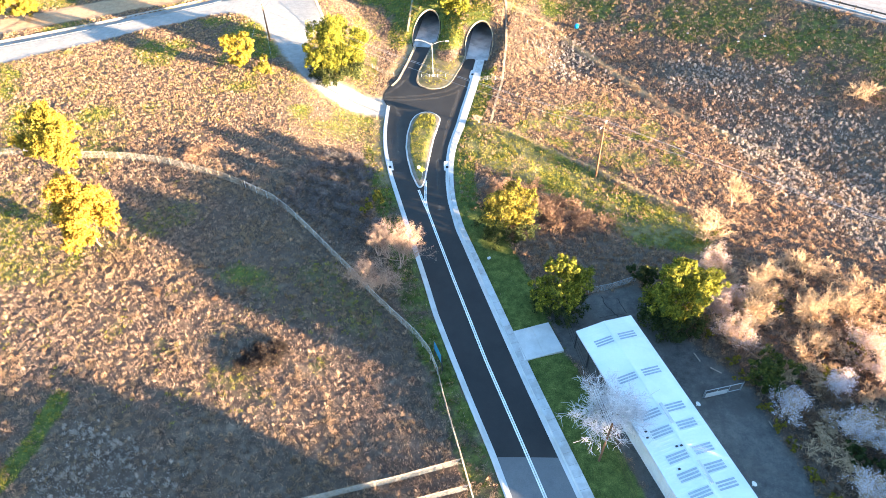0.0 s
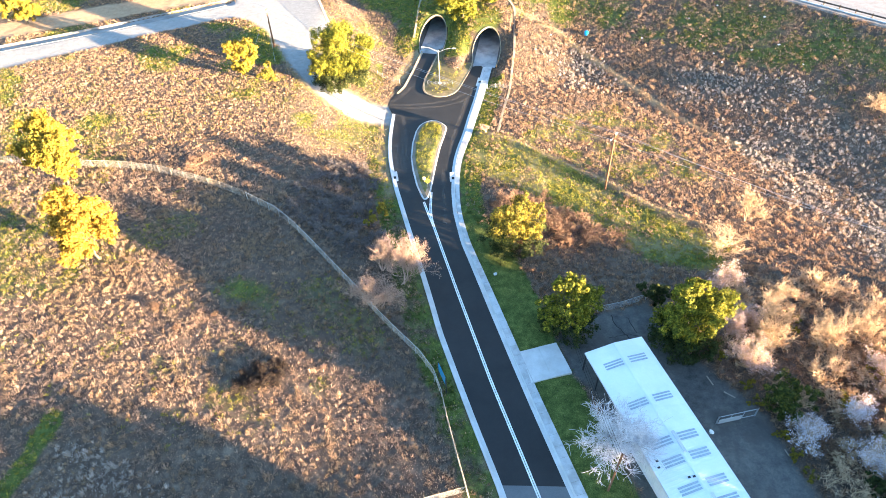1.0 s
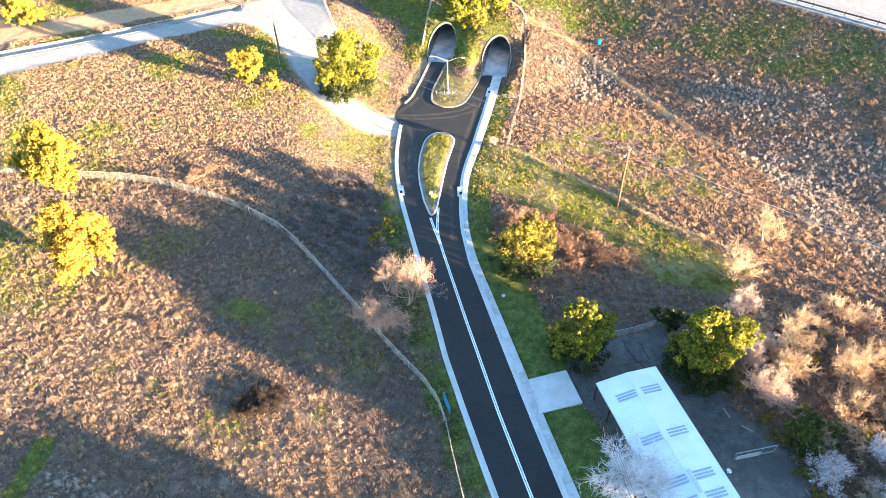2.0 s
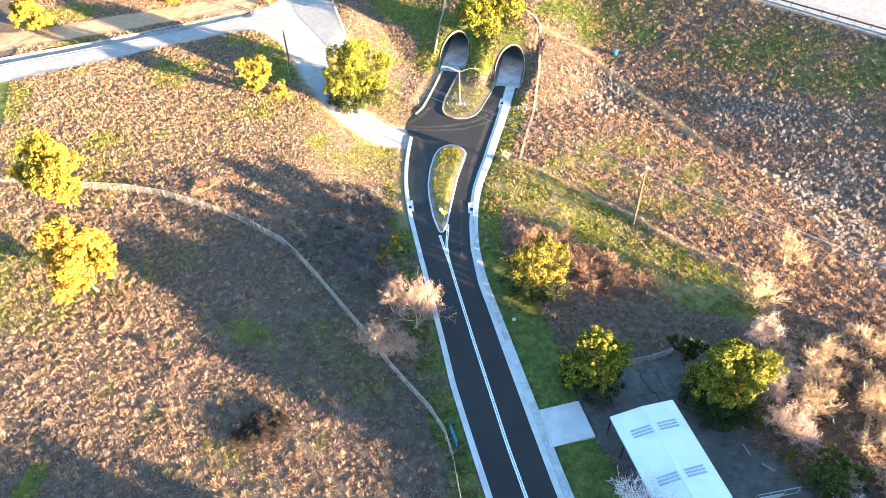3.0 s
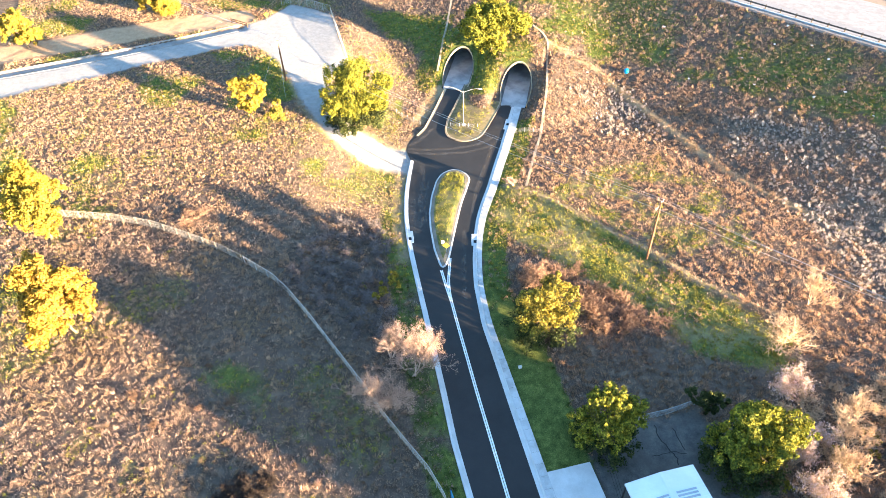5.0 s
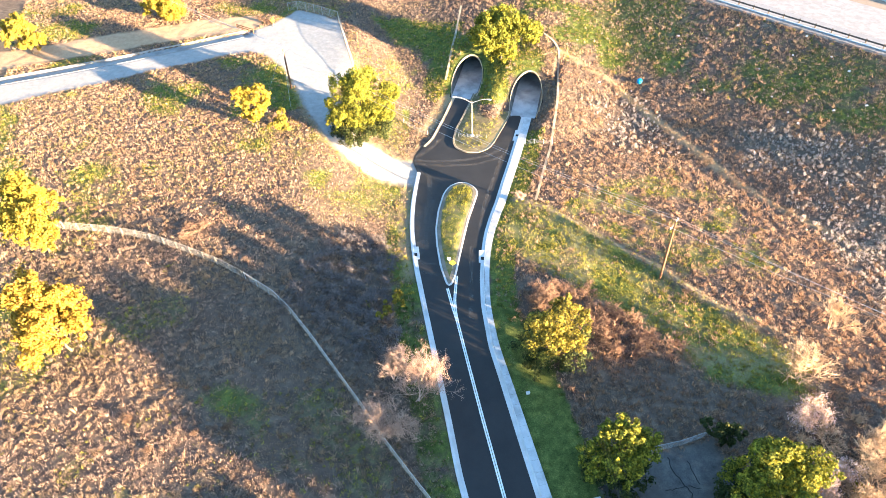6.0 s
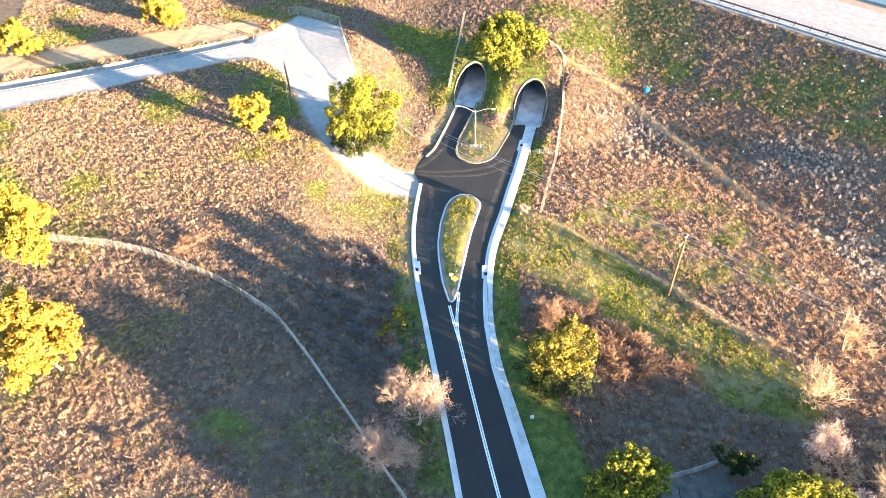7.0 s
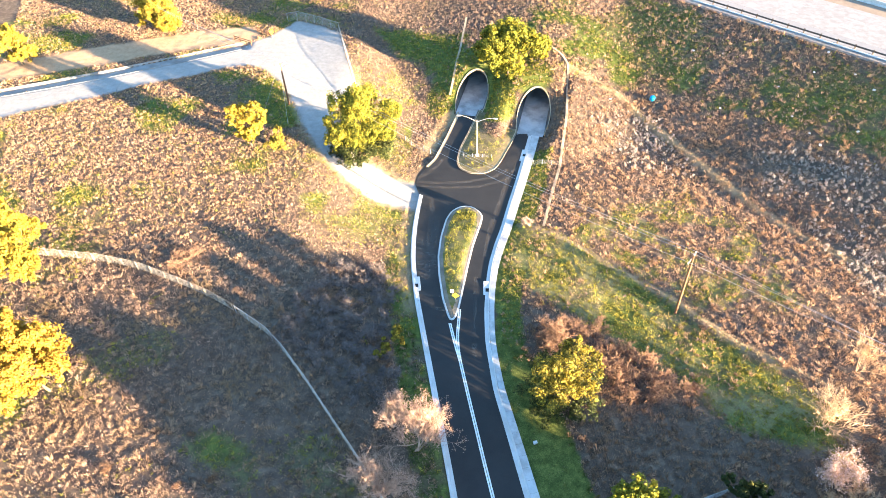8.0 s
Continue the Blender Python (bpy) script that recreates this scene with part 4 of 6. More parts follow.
def bare_segments(rng, tall, spread, levels=3, kids=(6, 5, 5), r0=0.10, stems=1, droop=0.0, r_min=0.014):
    """A leafless plant: stems that fork into finer and finer twigs. Gives segments and twig tips."""
    segs, tips = [], []
    stack = []
    for i in range(stems):
        a = rng.uniform(0, 6.28)
        lean = spread / max(tall, 0.1) * (0.08 if stems == 1 else rng.uniform(0.25, 1.0))
        d = np.array([math.cos(a) * lean, math.sin(a) * lean, 1.0])
        stack.append((np.array([math.cos(a), math.sin(a), 0.0]) * (0.0 if stems == 1 else rng.uniform(0, 0.3) * spread * 0.4), d / np.linalg.norm(d), tall * (0.55 if levels > 1 else 1.0) * rng.uniform(0.75, 1.1), r0 * rng.uniform(0.7, 1.1), 0))
    while stack:
        p, d, length, r, lv = stack.pop()
        n = 3 if lv < levels else 2
        q, dd = p.copy(), d.copy()
        pts = [q.copy()]
        for i in range(n):
            dd = dd + rng.normal(size=3) * 0.16 + np.array([0, 0, 0.05 - droop * (lv > 0)])
            dd /= np.linalg.norm(dd)
            q = q + dd * length / n
            pts.append(q.copy())
        rr = np.maximum(np.linspace(r, r * 0.45, n + 1), r_min * 0.8)
        segs += [(*pts[i], *pts[i + 1], rr[i], rr[i + 1]) for i in range(n)]
        if lv >= levels:
            tips.append(q)
            continue
        for i in range(kids[min(lv, len(kids) - 1)]):
            t = rng.uniform(0.3, 1.0)
            k = min(int(t * n), n - 1)
            b = pts[k] + (pts[k + 1] - pts[k]) * (t * n - k)
            side = unit(rng, 1)[0]
            nd = dd * 0.75 + side * rng.uniform(0.5, 1.0) * (spread / tall + 0.35) + np.array([0, 0, 0.22])
            nd /= np.linalg.norm(nd)
            stack.append((b, nd, length * rng.uniform(0.42, 0.75), max(r * 0.45, r_min), lv + 1))
    segs, tips = np.array(segs), np.array(tips)
    rad = np.percentile(np.hypot(tips[:, 0], tips[:, 1]), 90)
    k, h = spread / rad, tall / tips[:, 2].max()
    for c in (0, 3):
        segs[:, c:c + 2] *= k
        segs[:, c + 2] *= h
    tips[:, :2] *= k
    tips[:, 2] *= h
    return segs, tips


def bare_mesh(name, rng, material, tall, spread, **kw):
    segs, tips = bare_segments(rng, tall, spread, **kw)
    return mesh_np(name, *tubes(segs, 3), material), tips


def bare_tree(name, at, tall, spread, label, material, seed, blossom=None, blossom_size=0.11, per_tip=3, category="tree", trunk_mat=None, stretch=1.1, **kw):
    rng = np.random.RandomState(seed)
    ob = thing(name, label, category, pose(at[0], at[1], height1(*at) - 0.05))
    segs, tips = bare_segments(rng, tall, spread, **kw)
    a = np.array(segs)
    if kw.get("stems", 1) > 1:
        part("branchwork", mesh_np("branchwork", *tubes(a, 4), material), ob)
    else:
        thick = a[:, 6] > kw.get("r0", 0.1) * 0.3
        part("trunk", mesh_np("trunk", *tubes(a[thick], 5), trunk_mat or material, True), ob)
        part("branchwork", mesh_np("branchwork", *tubes(a[~thick], 3), material), ob)
    if blossom:
        c = np.repeat(tips, per_tip, axis=0) + rng.normal(size=(len(tips) * per_tip, 3)) * 0.16
        part("blossom", mesh_np("blossom", *cards(rng, c, unit(rng, len(c)), blossom_size, stretch), blossom), ob)
    return ob


# trees of the west field
leafy_tree("tree", (-67.5, 86.6), 4.9, 14.0, "golden-lit round tree standing in the dry field", leaf_yellow, 1, 0.12, 32, 0.27)
leafy_tree("tree", (-55.0, 69.5), 5.3, 13.0, "golden-leaved broad tree beside the field fence", leaf_gold, 2, 0.12, 34, 0.27)
leafy_tree("tree", (-46.0, 120.3), 3.6, 10.2, "yellow-green tree on the grassy bank", leaf_yellow, 3, 0.12, 18, 0.26)
leafy_tree("shrub", (-41.6, 120.4), 3.2, 3.2, "low green bush at the foot of a tree", leaf_olive, 4, 0.05, 8, 0.26, trunk_r=0.1)
leafy_tree("tree", (-26.8, 122.4), 5.7, 12.8, "dense green tree with a sunlit yellow side beside a gravel road", leaf_mix, 5, 0.06, 32, 0.22, density=1.3, shade_skirts=leaf_dark)
leafy_tree("tree", (-2.4, 147.0), 6.4, 11.0, "bright yellow-green tree on the embankment above the tunnels", leaf_mix, 6, 0.06, 26, 0.28)
leafy_tree("tree", (-80.9, 163.3), 6.0, 7.6, "wide yellow-green tree north of the dirt track", leaf_yellow, 7, 0.05, 20, 0.3)
leafy_tree("tree", (-104.6, 146.5), 4.6, 8.0, "yellow-green tree beside the dirt track", leaf_yellow, 8, 0.05, 18, 0.3)
leafy_tree("shrub", (-15.9, 80.8), 2.9, 2.4, "sparse olive shrub at the roadside", leaf_olive, 9, 0.05, 8, 0.2, trunk_r=0.08, density=0.6)
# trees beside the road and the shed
leafy_tree("tree", (6.4, 74.8), 5.2, 9.8, "olive tree with a sunlit yellow top beside the road", leaf_olive, 10, 0.05, 20, 0.19, shade_skirts=leaf_dark, per_clump=56, density=0.8)
leafy_tree("tree", (12.5, 58.5), 3.8, 8.8, "bushy tree with two sunlit tops and shade-darkened lower leaves by the driveway", leaf_mix, 11, 0.05, 26, 0.19, per_clump=64, shade_skirts=leaf_dark)
leafy_tree("tree", (27.3, 56.9), 4.4, 12.6, "large green tree with sunlit yellow top and shade-darkened lower leaves behind the shed", leaf_mix, 12, 0.06, 32, 0.19, per_clump=64, shade_skirts=leaf_dark)
leafy_tree("shrub", (24.9, 63.8), 2.4, 4.4, "dark green bush beside the yard fence", leaf_dark, 13, 0.03, 9, 0.24, trunk_r=0.1)
leafy_tree("shrub", (36.7, 47.3), 3.9, 5.2, "wide dark green shrub at the edge of the yard", leaf_green, 14, 0.03, 20, 0.17, squash=0.8, trunk_r=0.12)
# unseen trees added out of view; their heights shape the shade on the ground
for i, (x, y, h) in enumerate([(61.5, 17.2, 18.5), (63.7, 21.4, 17.6), (65.6, 25.2, 17.4), (68.0, 30.4, 14.4), (51.0, -4.6, 15.5), (50.2, -6.4, 15.0), (67.0, 28.4, 10.5), (60.2, 13.4, 11.0), (58.4, 9.6, 9.0), (49.0, -7.4, 15.0), (47.8, -10.0, 16.0), (45.6, -14.2, 16.0), (43.4, -18.6, 16.0)]):
    leafy_tree("tree", (x, y), 5.0, h, "unseen tall tree added to cast shade over road and field", leaf_green, 16 + i, 0.05, 30, 0.75, density=1.2, per_clump=22)
leafy_tree("shrub", (43.2, 35.8), 2.8, 2.6, "low dark green bush under the blossom", leaf_dark, 27, 0.03, 10, 0.2, trunk_r=0.1)
leafy_tree("shrub", (30.2, 60.4), 2.6, 4.6, "olive shrub among the bare brush", leaf_dark, 15, 0.03, 9, 0.24, trunk_r=0.1)

# leafless and blossoming trees
for i, (x, y, h, w, lab) in enumerate([(-10.2, 66.0, 8.2, 3.7, "leafless tree with plumes of pale pinkish twigs over the road"), (-13.2, 68.8, 7.0, 2.2, "slender leafless tree with pinkish twig plumes"), (-13.0, 61.4, 7.4, 3.7, "leafless pinkish tree beside the field fence")]):
    bare_tree("bare_tree", (x, y), h, w, lab, twig_pink, 21 + i, petal_tan, 0.055, 12, levels=3, kids=(7, 6, 6), r0=0.12, stems=3, r_min=0.016, trunk_mat=bark, stretch=3.0)
bare_tree("bare_tree", (16.7, 40.6), 7.6, 4.3, "dense leafless whitish tree against the shed", twig_grey, 23, levels=4, kids=(13, 8, 7, 5), r0=0.17, r_min=0.019, trunk_mat=bark)
for i, (x, y, h, w) in enumerate([(34.2, 53.2, 5.2, 2.6), (35.4, 60.2, 4.6, 2.0), (35.2, 66.2, 4.8, 2.4), (37.6, 42.8, 4.0, 2.2), (43.2, 40.6, 4.4, 2.7), (46.2, 38.0, 4.6, 2.4), (50.4, 52.4, 4.6, 2.8), (44.2, 45.6, 4.0, 1.9), (41.8, 32.2, 4.2, 2.2), (50.6, 47.6, 4.2, 2.4), (33.4, 57.6, 4.2, 1.8)]):
    # trees of the shaded corner get the petals with shade in their colour
    in_shade = x > 37 and y < 46
    bare_tree("blossom_tree", (x, y), h, w, "small tree in pale pink blossom at the thicket's edge", twig_tan, 40 + i, petal_shaded if in_shade else petal, 0.11, 4, levels=3, kids=(6, 6, 5), r0=0.08, stems=4, trunk_mat=bark)
for i, (x, y, h, w, m, lab) in enumerate([
        (43.8, 83.6, 6.4, 3.0, twig_tan, "feathery pale leafless tree in the field"),
        (36.5, 74.5, 6.2, 3.0, twig_tan, "pale leafless tree beside the green strip"),
        (45.6, 55.8, 6.0, 2.8, twig_tan, "tall straw-coloured leafless bush"),
        (40.2, 60.2, 5.4, 2.8, twig_tan, "tall straw-coloured leafless bush"),
        (38.4, 56.4, 5.2, 2.4, twig_tan, "tall straw-coloured leafless bush"),
        (42.6, 50.7, 4.8, 2.2, twig_tan, "tall straw-coloured leafless bush"),
        (47.9, 65.6, 4.6, 2.6, twig_tan, "tall straw-coloured leafless bush"),
        (54.4, 61.0, 4.8, 2.8, twig_tan, "tall straw-coloured leafless bush"),
        (41.8, 65.0, 4.6, 2.4, twig_tan, "tall straw-coloured leafless bush"),
        (50.6, 57.4, 4.6, 2.4, twig_tan, "tall straw-coloured leafless bush"),
        (72.3, 108.6, 4.4, 3.0, twig_tan, "lone pale bush on the embankment"),
        (5.4, 84.4, 3.6, 2.6, twig_red, "reddish leafless bush behind the olive tree"),
        (-46.7, 92.4, 1.9, 2.6, twig_red, "low rust-coloured bush behind the field fence"),
        (2.4, 106.6, 2.4, 1.1, twig_pink, "small withered shrub beside the pavement")]):
    bare_tree("bare_bush", (x, y), h, w, lab, m, 60 + i, levels=3, kids=(7, 6, 5), r0=0.07, r_min=0.018, stems=4, category="shrub")


def scatter(poly, n, seed, least):
    """n places in a plan polygon, not too near each other."""
    rng = np.random.RandomState(seed)
    q = np.array(poly)
    out = []
    while len(out) < n:
        p = rng.uniform(q.min(axis=0), q.max(axis=0))
        least *= 0.9995
        if inside(np.array([p[0]]), np.array([p[1]]), poly)[0] and all((p[0] - o[0]) ** 2 + (p[1] - o[1]) ** 2 > least ** 2 for o in out):
            out.append(p)
    return out


def thicket(name, poly, n, material, label, seed, tall, least, group, variants=4, **kw):
    rng = np.random.RandomState(seed)
    made = []
    for i, (x, y) in enumerate(scatter(poly, n, seed, least)):
        s = rng.uniform(0.65, 1.25)
        m = pose(x, y, height1(x, y) - 0.05, rng.normal() * 5, rng.normal() * 5, rng.uniform(0, 360)) @ Matrix.Scale(s, 4)
        if i < variants:
            me, _ = bare_mesh(name, np.random.RandomState(seed * 7 + i), material, tall, tall * 0.75, **kw)
            ob = thing(name, label, "shrub", m, me, group)
            made.append(ob)
        else:
            ob = made[i % variants].copy()
            scene.collection.objects.link(ob)
            ob.matrix_basis = m


BRUSH = [(31, 60), (35, 68), (41, 71), (52, 68), (62, 61), (74, 46), (70, 14), (46, 12), (41, 33), (39, 42), (35, 52)]
thicket("brush_bush", BRUSH, 120, twig_tan, "straw-coloured leafless bush of a dense thicket", 71, 2.5, 2.4, "thicket bushes", levels=3, kids=(5, 4, 4), r0=0.05, stems=6, r_min=0.026)
thicket("brush_bush", BRUSH, 36, twig_brown, "brown leafless bush of a dense thicket", 72, 2.2, 2.2, "thicket bushes", levels=3, kids=(5, 4, 4), r0=0.05, stems=6, r_min=0.02)
thicket("red_bush", [(3.6, 82.5), (4.2, 87), (9, 87.6), (14, 85), (19, 81.6), (22, 77.5), (16, 75.2), (10, 78)], 26, twig_red, "tangled reddish brown bramble bush", 73, 2.1, 1.8, "roadside brambles", levels=3, kids=(6, 5, 4), r0=0.035, stems=5, droop=0.05, r_min=0.017)
thicket("bramble", [(-31, 80), (-27, 92), (-19, 97), (-16.5, 90), (-15, 80), (-13, 72), (-18, 70), (-24, 76)], 72, twig_dark, "low dark bramble bush behind the field fence", 74, 1.6, 1.6, "field brambles", levels=3, kids=(5, 4, 3), r0=0.03, stems=6, droop=0.08, r_min=0.016)
thicket("dead_bush", [(-29.0, 47.4), (-28.4, 51.0), (-23.8, 51.2), (-23.4, 48.0)], 14, twig_black, "dark heap of dead branches in the dry field", 75, 1.25, 1.0, "dead brush", levels=3, kids=(6, 5, 4), r0=0.04, stems=6, droop=0.15)
thicket("dead_bush", [(-44, 60), (-36, 68), (-30, 62), (-36, 54)], 5, twig_brown, "low withered bush in the shaded field", 76, 0.9, 3.0, "withered bushes", levels=3, kids=(6, 5, 3), r0=0.03, stems=5, droop=0.1)


for i, (x, y) in enumerate([(46.5, 42.0), (49.8, 52.4), (44.2, 47.6), (43.0, 60.6), (53.0, 46.4), (47.0, 36.0), (38.6, 58.2), (56.0, 55.0)]):
    leafy_tree("shrub", (x, y), 1.7 + 0.12 * (i % 4), 1.6 + 0.15 * (i % 3), "low olive-green bush growing inside the thicket", leaf_olive, 120 + i, 0.03, 7, 0.16, trunk_r=0.07, density=0.8)
for i, (x, y, w) in enumerate([(32.0, 54.4, 1.1), (30.8, 56.6, 0.9), (33.6, 49.9, 1.0), (34.2, 48.2, 1.2), (35.4, 43.2, 1.1), (36.2, 40.6, 1.0), (36.9, 38.2, 1.2), (37.8, 34.6, 1.3), (38.8, 31.6, 1.2)]):
    leafy_tree("weed_clump", (x, y), w, 0.9 + 0.2 * (i % 3), "low olive-green weeds at the edge of the yard", leaf_olive, 140 + i, 0.02, 6, 0.12, trunk_r=0.03, density=0.8)
for i, (x, y, h, w) in enumerate([(38.3, 37.0, 3.0, 2.6), (40.6, 36.6, 3.4, 2.2), (42.6, 33.6, 3.0, 2.4), (36.8, 62.0, 3.2, 2.4), (44.8, 51.6, 4.2, 2.0), (47.5, 58.5, 3.4, 2.6)]):
    bare_tree("dead_branch", (x, y), h, w, "bleached dead branches leaning out of the thicket", twig_tan, 90 + i, levels=3, kids=(4, 4, 3), r0=0.07, stems=3, category="branch", r_min=0.02)


# ---------------------------------------------------------------- shed
shed_roof = surface("shed_roof", (0.84, 0.87, 0.90), (0.92, 0.94, 0.95), 0.35, 0.28, 0.0, 0.7, fine=5, bumpy=0.05, stain=(0.72, 0.76, 0.80), stain_scale=0.3, stain_amount=0.5)
shed_wall = surface("shed_wall", (0.62, 0.62, 0.63), (0.74, 0.74, 0.75), 0.6, 0.5, fine=6, stain=(0.45, 0.43, 0.42), stain_scale=0.4, stain_amount=0.4)
skylight = surface("skylight", (0.34, 0.38, 0.42), (0.48, 0.52, 0.56), 0.8, 0.35, spec=0.5, fine=8)
SHED_W, SHED_L, EAVE, RIDGE = 3.85, 34.0, 3.25, 3.65
shed_z = 0.0
shed = thing("shed", "long white metal shed with skylights and an open carport end", "building", pose(17.25, 53.1, shed_z, 0, 0, 19.6))


def roof_half(side):
    """Corrugated sheet from eave to ridge."""
    ys = np.arange(0, -SHED_L - 0.01, -0.10)
    prof = np.array([0.0, 0.012, 0.0, 0.0])[np.arange(len(ys)) % 4]
    v, f = [], []
    for y, h in zip(ys, prof):
        for t in (0.0, 1.0):
            v.append((side * SHED_W * (1 - t), y, EAVE + (RIDGE - EAVE) * t + h))
    for i in range(len(ys) - 1):
        f.append((2 * i, 2 * i + 1, 2 * i + 3, 2 * i + 2))
    return mesh_np("roof_slope", v, f, shed_roof)


for side in (-1, 1):
    part("roof_slope", roof_half(side), shed, "white ribbed metal roofing")
    part("eave_trim", bm_mesh("eave_trim", box_bm(0.06, SHED_L, 0.16, (side * (SHED_W + 0.01), -SHED_L / 2, EAVE - 0.17)), shed_wall), shed)
    for y in (-2.75, -8.4, -13.5, -15.8, -18.95, -21.1, -23.2):
        bm = bmesh.new()
        for k in range(3):
            t0, t1 = (0.32, 0.92) if side < 0 else (0.26, 0.86)
            for yy0 in (y - 0.5 + k * 0.37,):
                q = [(side * SHED_W * (1 - t), w, EAVE + (RIDGE - EAVE) * t + 0.042) for t, w in ((t0, yy0), (t1, yy0), (t1, yy0 + 0.22), (t0, yy0 + 0.22))]
                bm.faces.new([bm.verts.new(c) for c in q])
        part("skylight", bm_mesh("skylight", bm, skylight), shed, "grey translucent roof panel")
bm = box_bm(0.36, SHED_L, 0.05, (0, -SHED_L / 2, RIDGE + 0.01), 0.02)
part("ridge_cap", bm_mesh("ridge_cap", bm, shed_roof), shed)
for y, l in ((-14.05, 2.65), (-21.4, 2.65)):
    part("ridge_vent", bm_mesh("ridge_vent", box_bm(0.34, l, 0.16, (0.22, y, RIDGE + 0.03), 0.03), shed_wall), shed)
OPEN_END = 10.2


def ribbed_wall(x, y0, y1):
    ys = np.arange(y0, y1 - 0.01, -0.15)
    v, f = [], []
    for i, y in enumerate(ys):
        o = x + (0.03 if i % 2 else 0.0) * np.sign(x)
        v += [(o, y, -2.0), (o, y, EAVE - 0.18)]
    f = [(2 * i, 2 * i + 1, 2 * i + 3, 2 * i + 2) for i in range(len(ys) - 1)]
    return mesh_np("side_wall", v, f, shed_wall)


part("side_wall", ribbed_wall(-SHED_W + 0.1, -OPEN_END, -SHED_L), shed, "white ribbed metal wall")
part("side_wall", ribbed_wall(SHED_W - 0.1, -OPEN_END, -SHED_L), shed, "white ribbed metal wall")
for y in (-OPEN_END, -SHED_L + 0.05):
    part("end_wall", bm_mesh("end_wall", box_bm(2 * SHED_W - 0.3, 0.08, EAVE + 1.8, (0, y, -2.0)), shed_wall), shed)
for y in (-0.15, -3.4, -6.8):
    for x in (-SHED_W + 0.1, SHED_W - 0.1):
        part("post", bm_mesh("post", box_bm(0.16, 0.16, EAVE + 1.9, (x, y, -2.0), 0.02), dark_metal), shed, "slim steel post")
    part("rafter", bm_mesh("rafter", box_bm(2 * SHED_W - 0.3, 0.14, 0.2, (0, y, EAVE - 0.25), 0.01), dark_metal), shed)
gable = bmesh.new()
gable.faces.new([gable.verts.new(c) for c in ((-SHED_W, 0.03, EAVE - 0.16), (SHED_W, 0.03, EAVE - 0.16), (SHED_W, 0.03, EAVE), (0, 0.03, RIDGE), (-SHED_W, 0.03, EAVE))])
part("gable_trim", bm_mesh("gable_trim", gable, shed_wall), shed)
for y in (-14.1, -24.1):
    l = part("floodlight", mesh_np("floodlight", *lathe([(0.02, 0.0), (0.05, 0.25), (0.26, 0.3), (0.30, 0.42), (0.02, 0.44)], 10), lamp_white), shed, "white floodlight on the eave")
    l.matrix_basis = pose(SHED_W + 0.3, y, EAVE - 0.1, 0, 25, 0)
for i, (x, y) in enumerate([(-0.9, -17.9), (-0.4, -18.0), (-3.2, -15.9), (-3.0, -15.2), (-2.0, -20.2)]):
    part("patch", bm_mesh("patch", box_bm(0.3, 0.22, 0.05, (x, y, EAVE + (RIDGE - EAVE) * (1 - abs(x) / SHED_W) + 0.02), 0.01), dark_metal), shed)


# ---------------------------------------------------------------- fences
def chain_link(name, line, tall, label, post_mat, rail=True, gap=2.5, weave=0.11, wire_mat=None, lean=0.0):
    """Chain-link fence: a post every few metres, a top rail and a woven wire mesh."""
    ob = thing(name, label, "fence")
    q = resample(line, gap)
    fine = resample(line, 0.25)
    hz = lambda pts: height(pts[:, 0], pts[:, 1])
    z = hz(q)
    for (x, y), zz in zip(q, z):
        part("post", mesh_np("post", *tubes([(x, y, zz - 0.3, x, y, zz + tall + 0.06, 0.05, 0.045)], 6), post_mat), ob)
    top = np.c_[fine, hz(fine) + tall]
    if rail:
        part("top_rail", mesh_np("top_rail", *tube_line(top, 0.03, 5), post_mat), ob)
    d = np.r_[0, np.cumsum(np.hypot(*np.diff(fine, axis=0).T))]
    s = np.arange(0, d[-1] - tall, weave)
    rows = []
    w = 0.0055
    for a, b in ((0.0, tall), (tall, 0.0)):
        pa = [np.interp(s + a, d, fine[:, k]) for k in (0, 1)]
        pb = [np.interp(s + b, d, fine[:, k]) for k in (0, 1)]
        pa3 = np.stack([*pa, height(*pa) + 0.02], axis=1)
        pb3 = np.stack([*pb, height(*pb) + tall], axis=1)
        rows.append(np.c_[pa3, pb3, np.full(len(s), w), np.full(len(s), w)])
    part("mesh", mesh_np("mesh", *tubes(np.concatenate(rows), 3), wire_mat or galvanised), ob, "woven wire mesh")
    return ob


wire_pale = surface("wire_pale", (0.36, 0.33, 0.29), (0.52, 0.48, 0.42), 1.5, 0.6, 0.2, fine=12)
chain_link("field_fence", [(-110, 96), (-90, 93.5), (-75.8, 92.3), (-68.9, 91.8), (-59.2, 91.2), (-52.5, 89.9), (-45.5, 87.4), (-40.8, 85.6), (-36.9, 83.6)], 1.45, "old chain-link fence with leaning posts across the dry field", wood_grey, wire_mat=wire_pale, weave=0.12)
chain_link("field_fence", [(-36.4, 83.3), (-31.3, 80.2), (-28.3, 77.6), (-24.4, 73.5), (-21.5, 70.2), (-18.7, 67.0), (-15.9, 63.8), (-12.9, 60.0), (-9.5, 56.2), (-6.8, 53.3), (-4.8, 50.3), (-3.7, 47.2)], 1.45, "chain-link fence curving down towards the road", galvanised, wire_mat=wire_pale, weave=0.12)
chain_link("field_fence", [(-3.7, 47.2), (-2.9, 43.7), (-1.8, 39.5), (-0.8, 36.0), (0.4, 31.5), (2.2, 25)], 1.3, "weathered post and wire fence beside the road", wood_grey, wire_mat=wood_grey, weave=0.16)
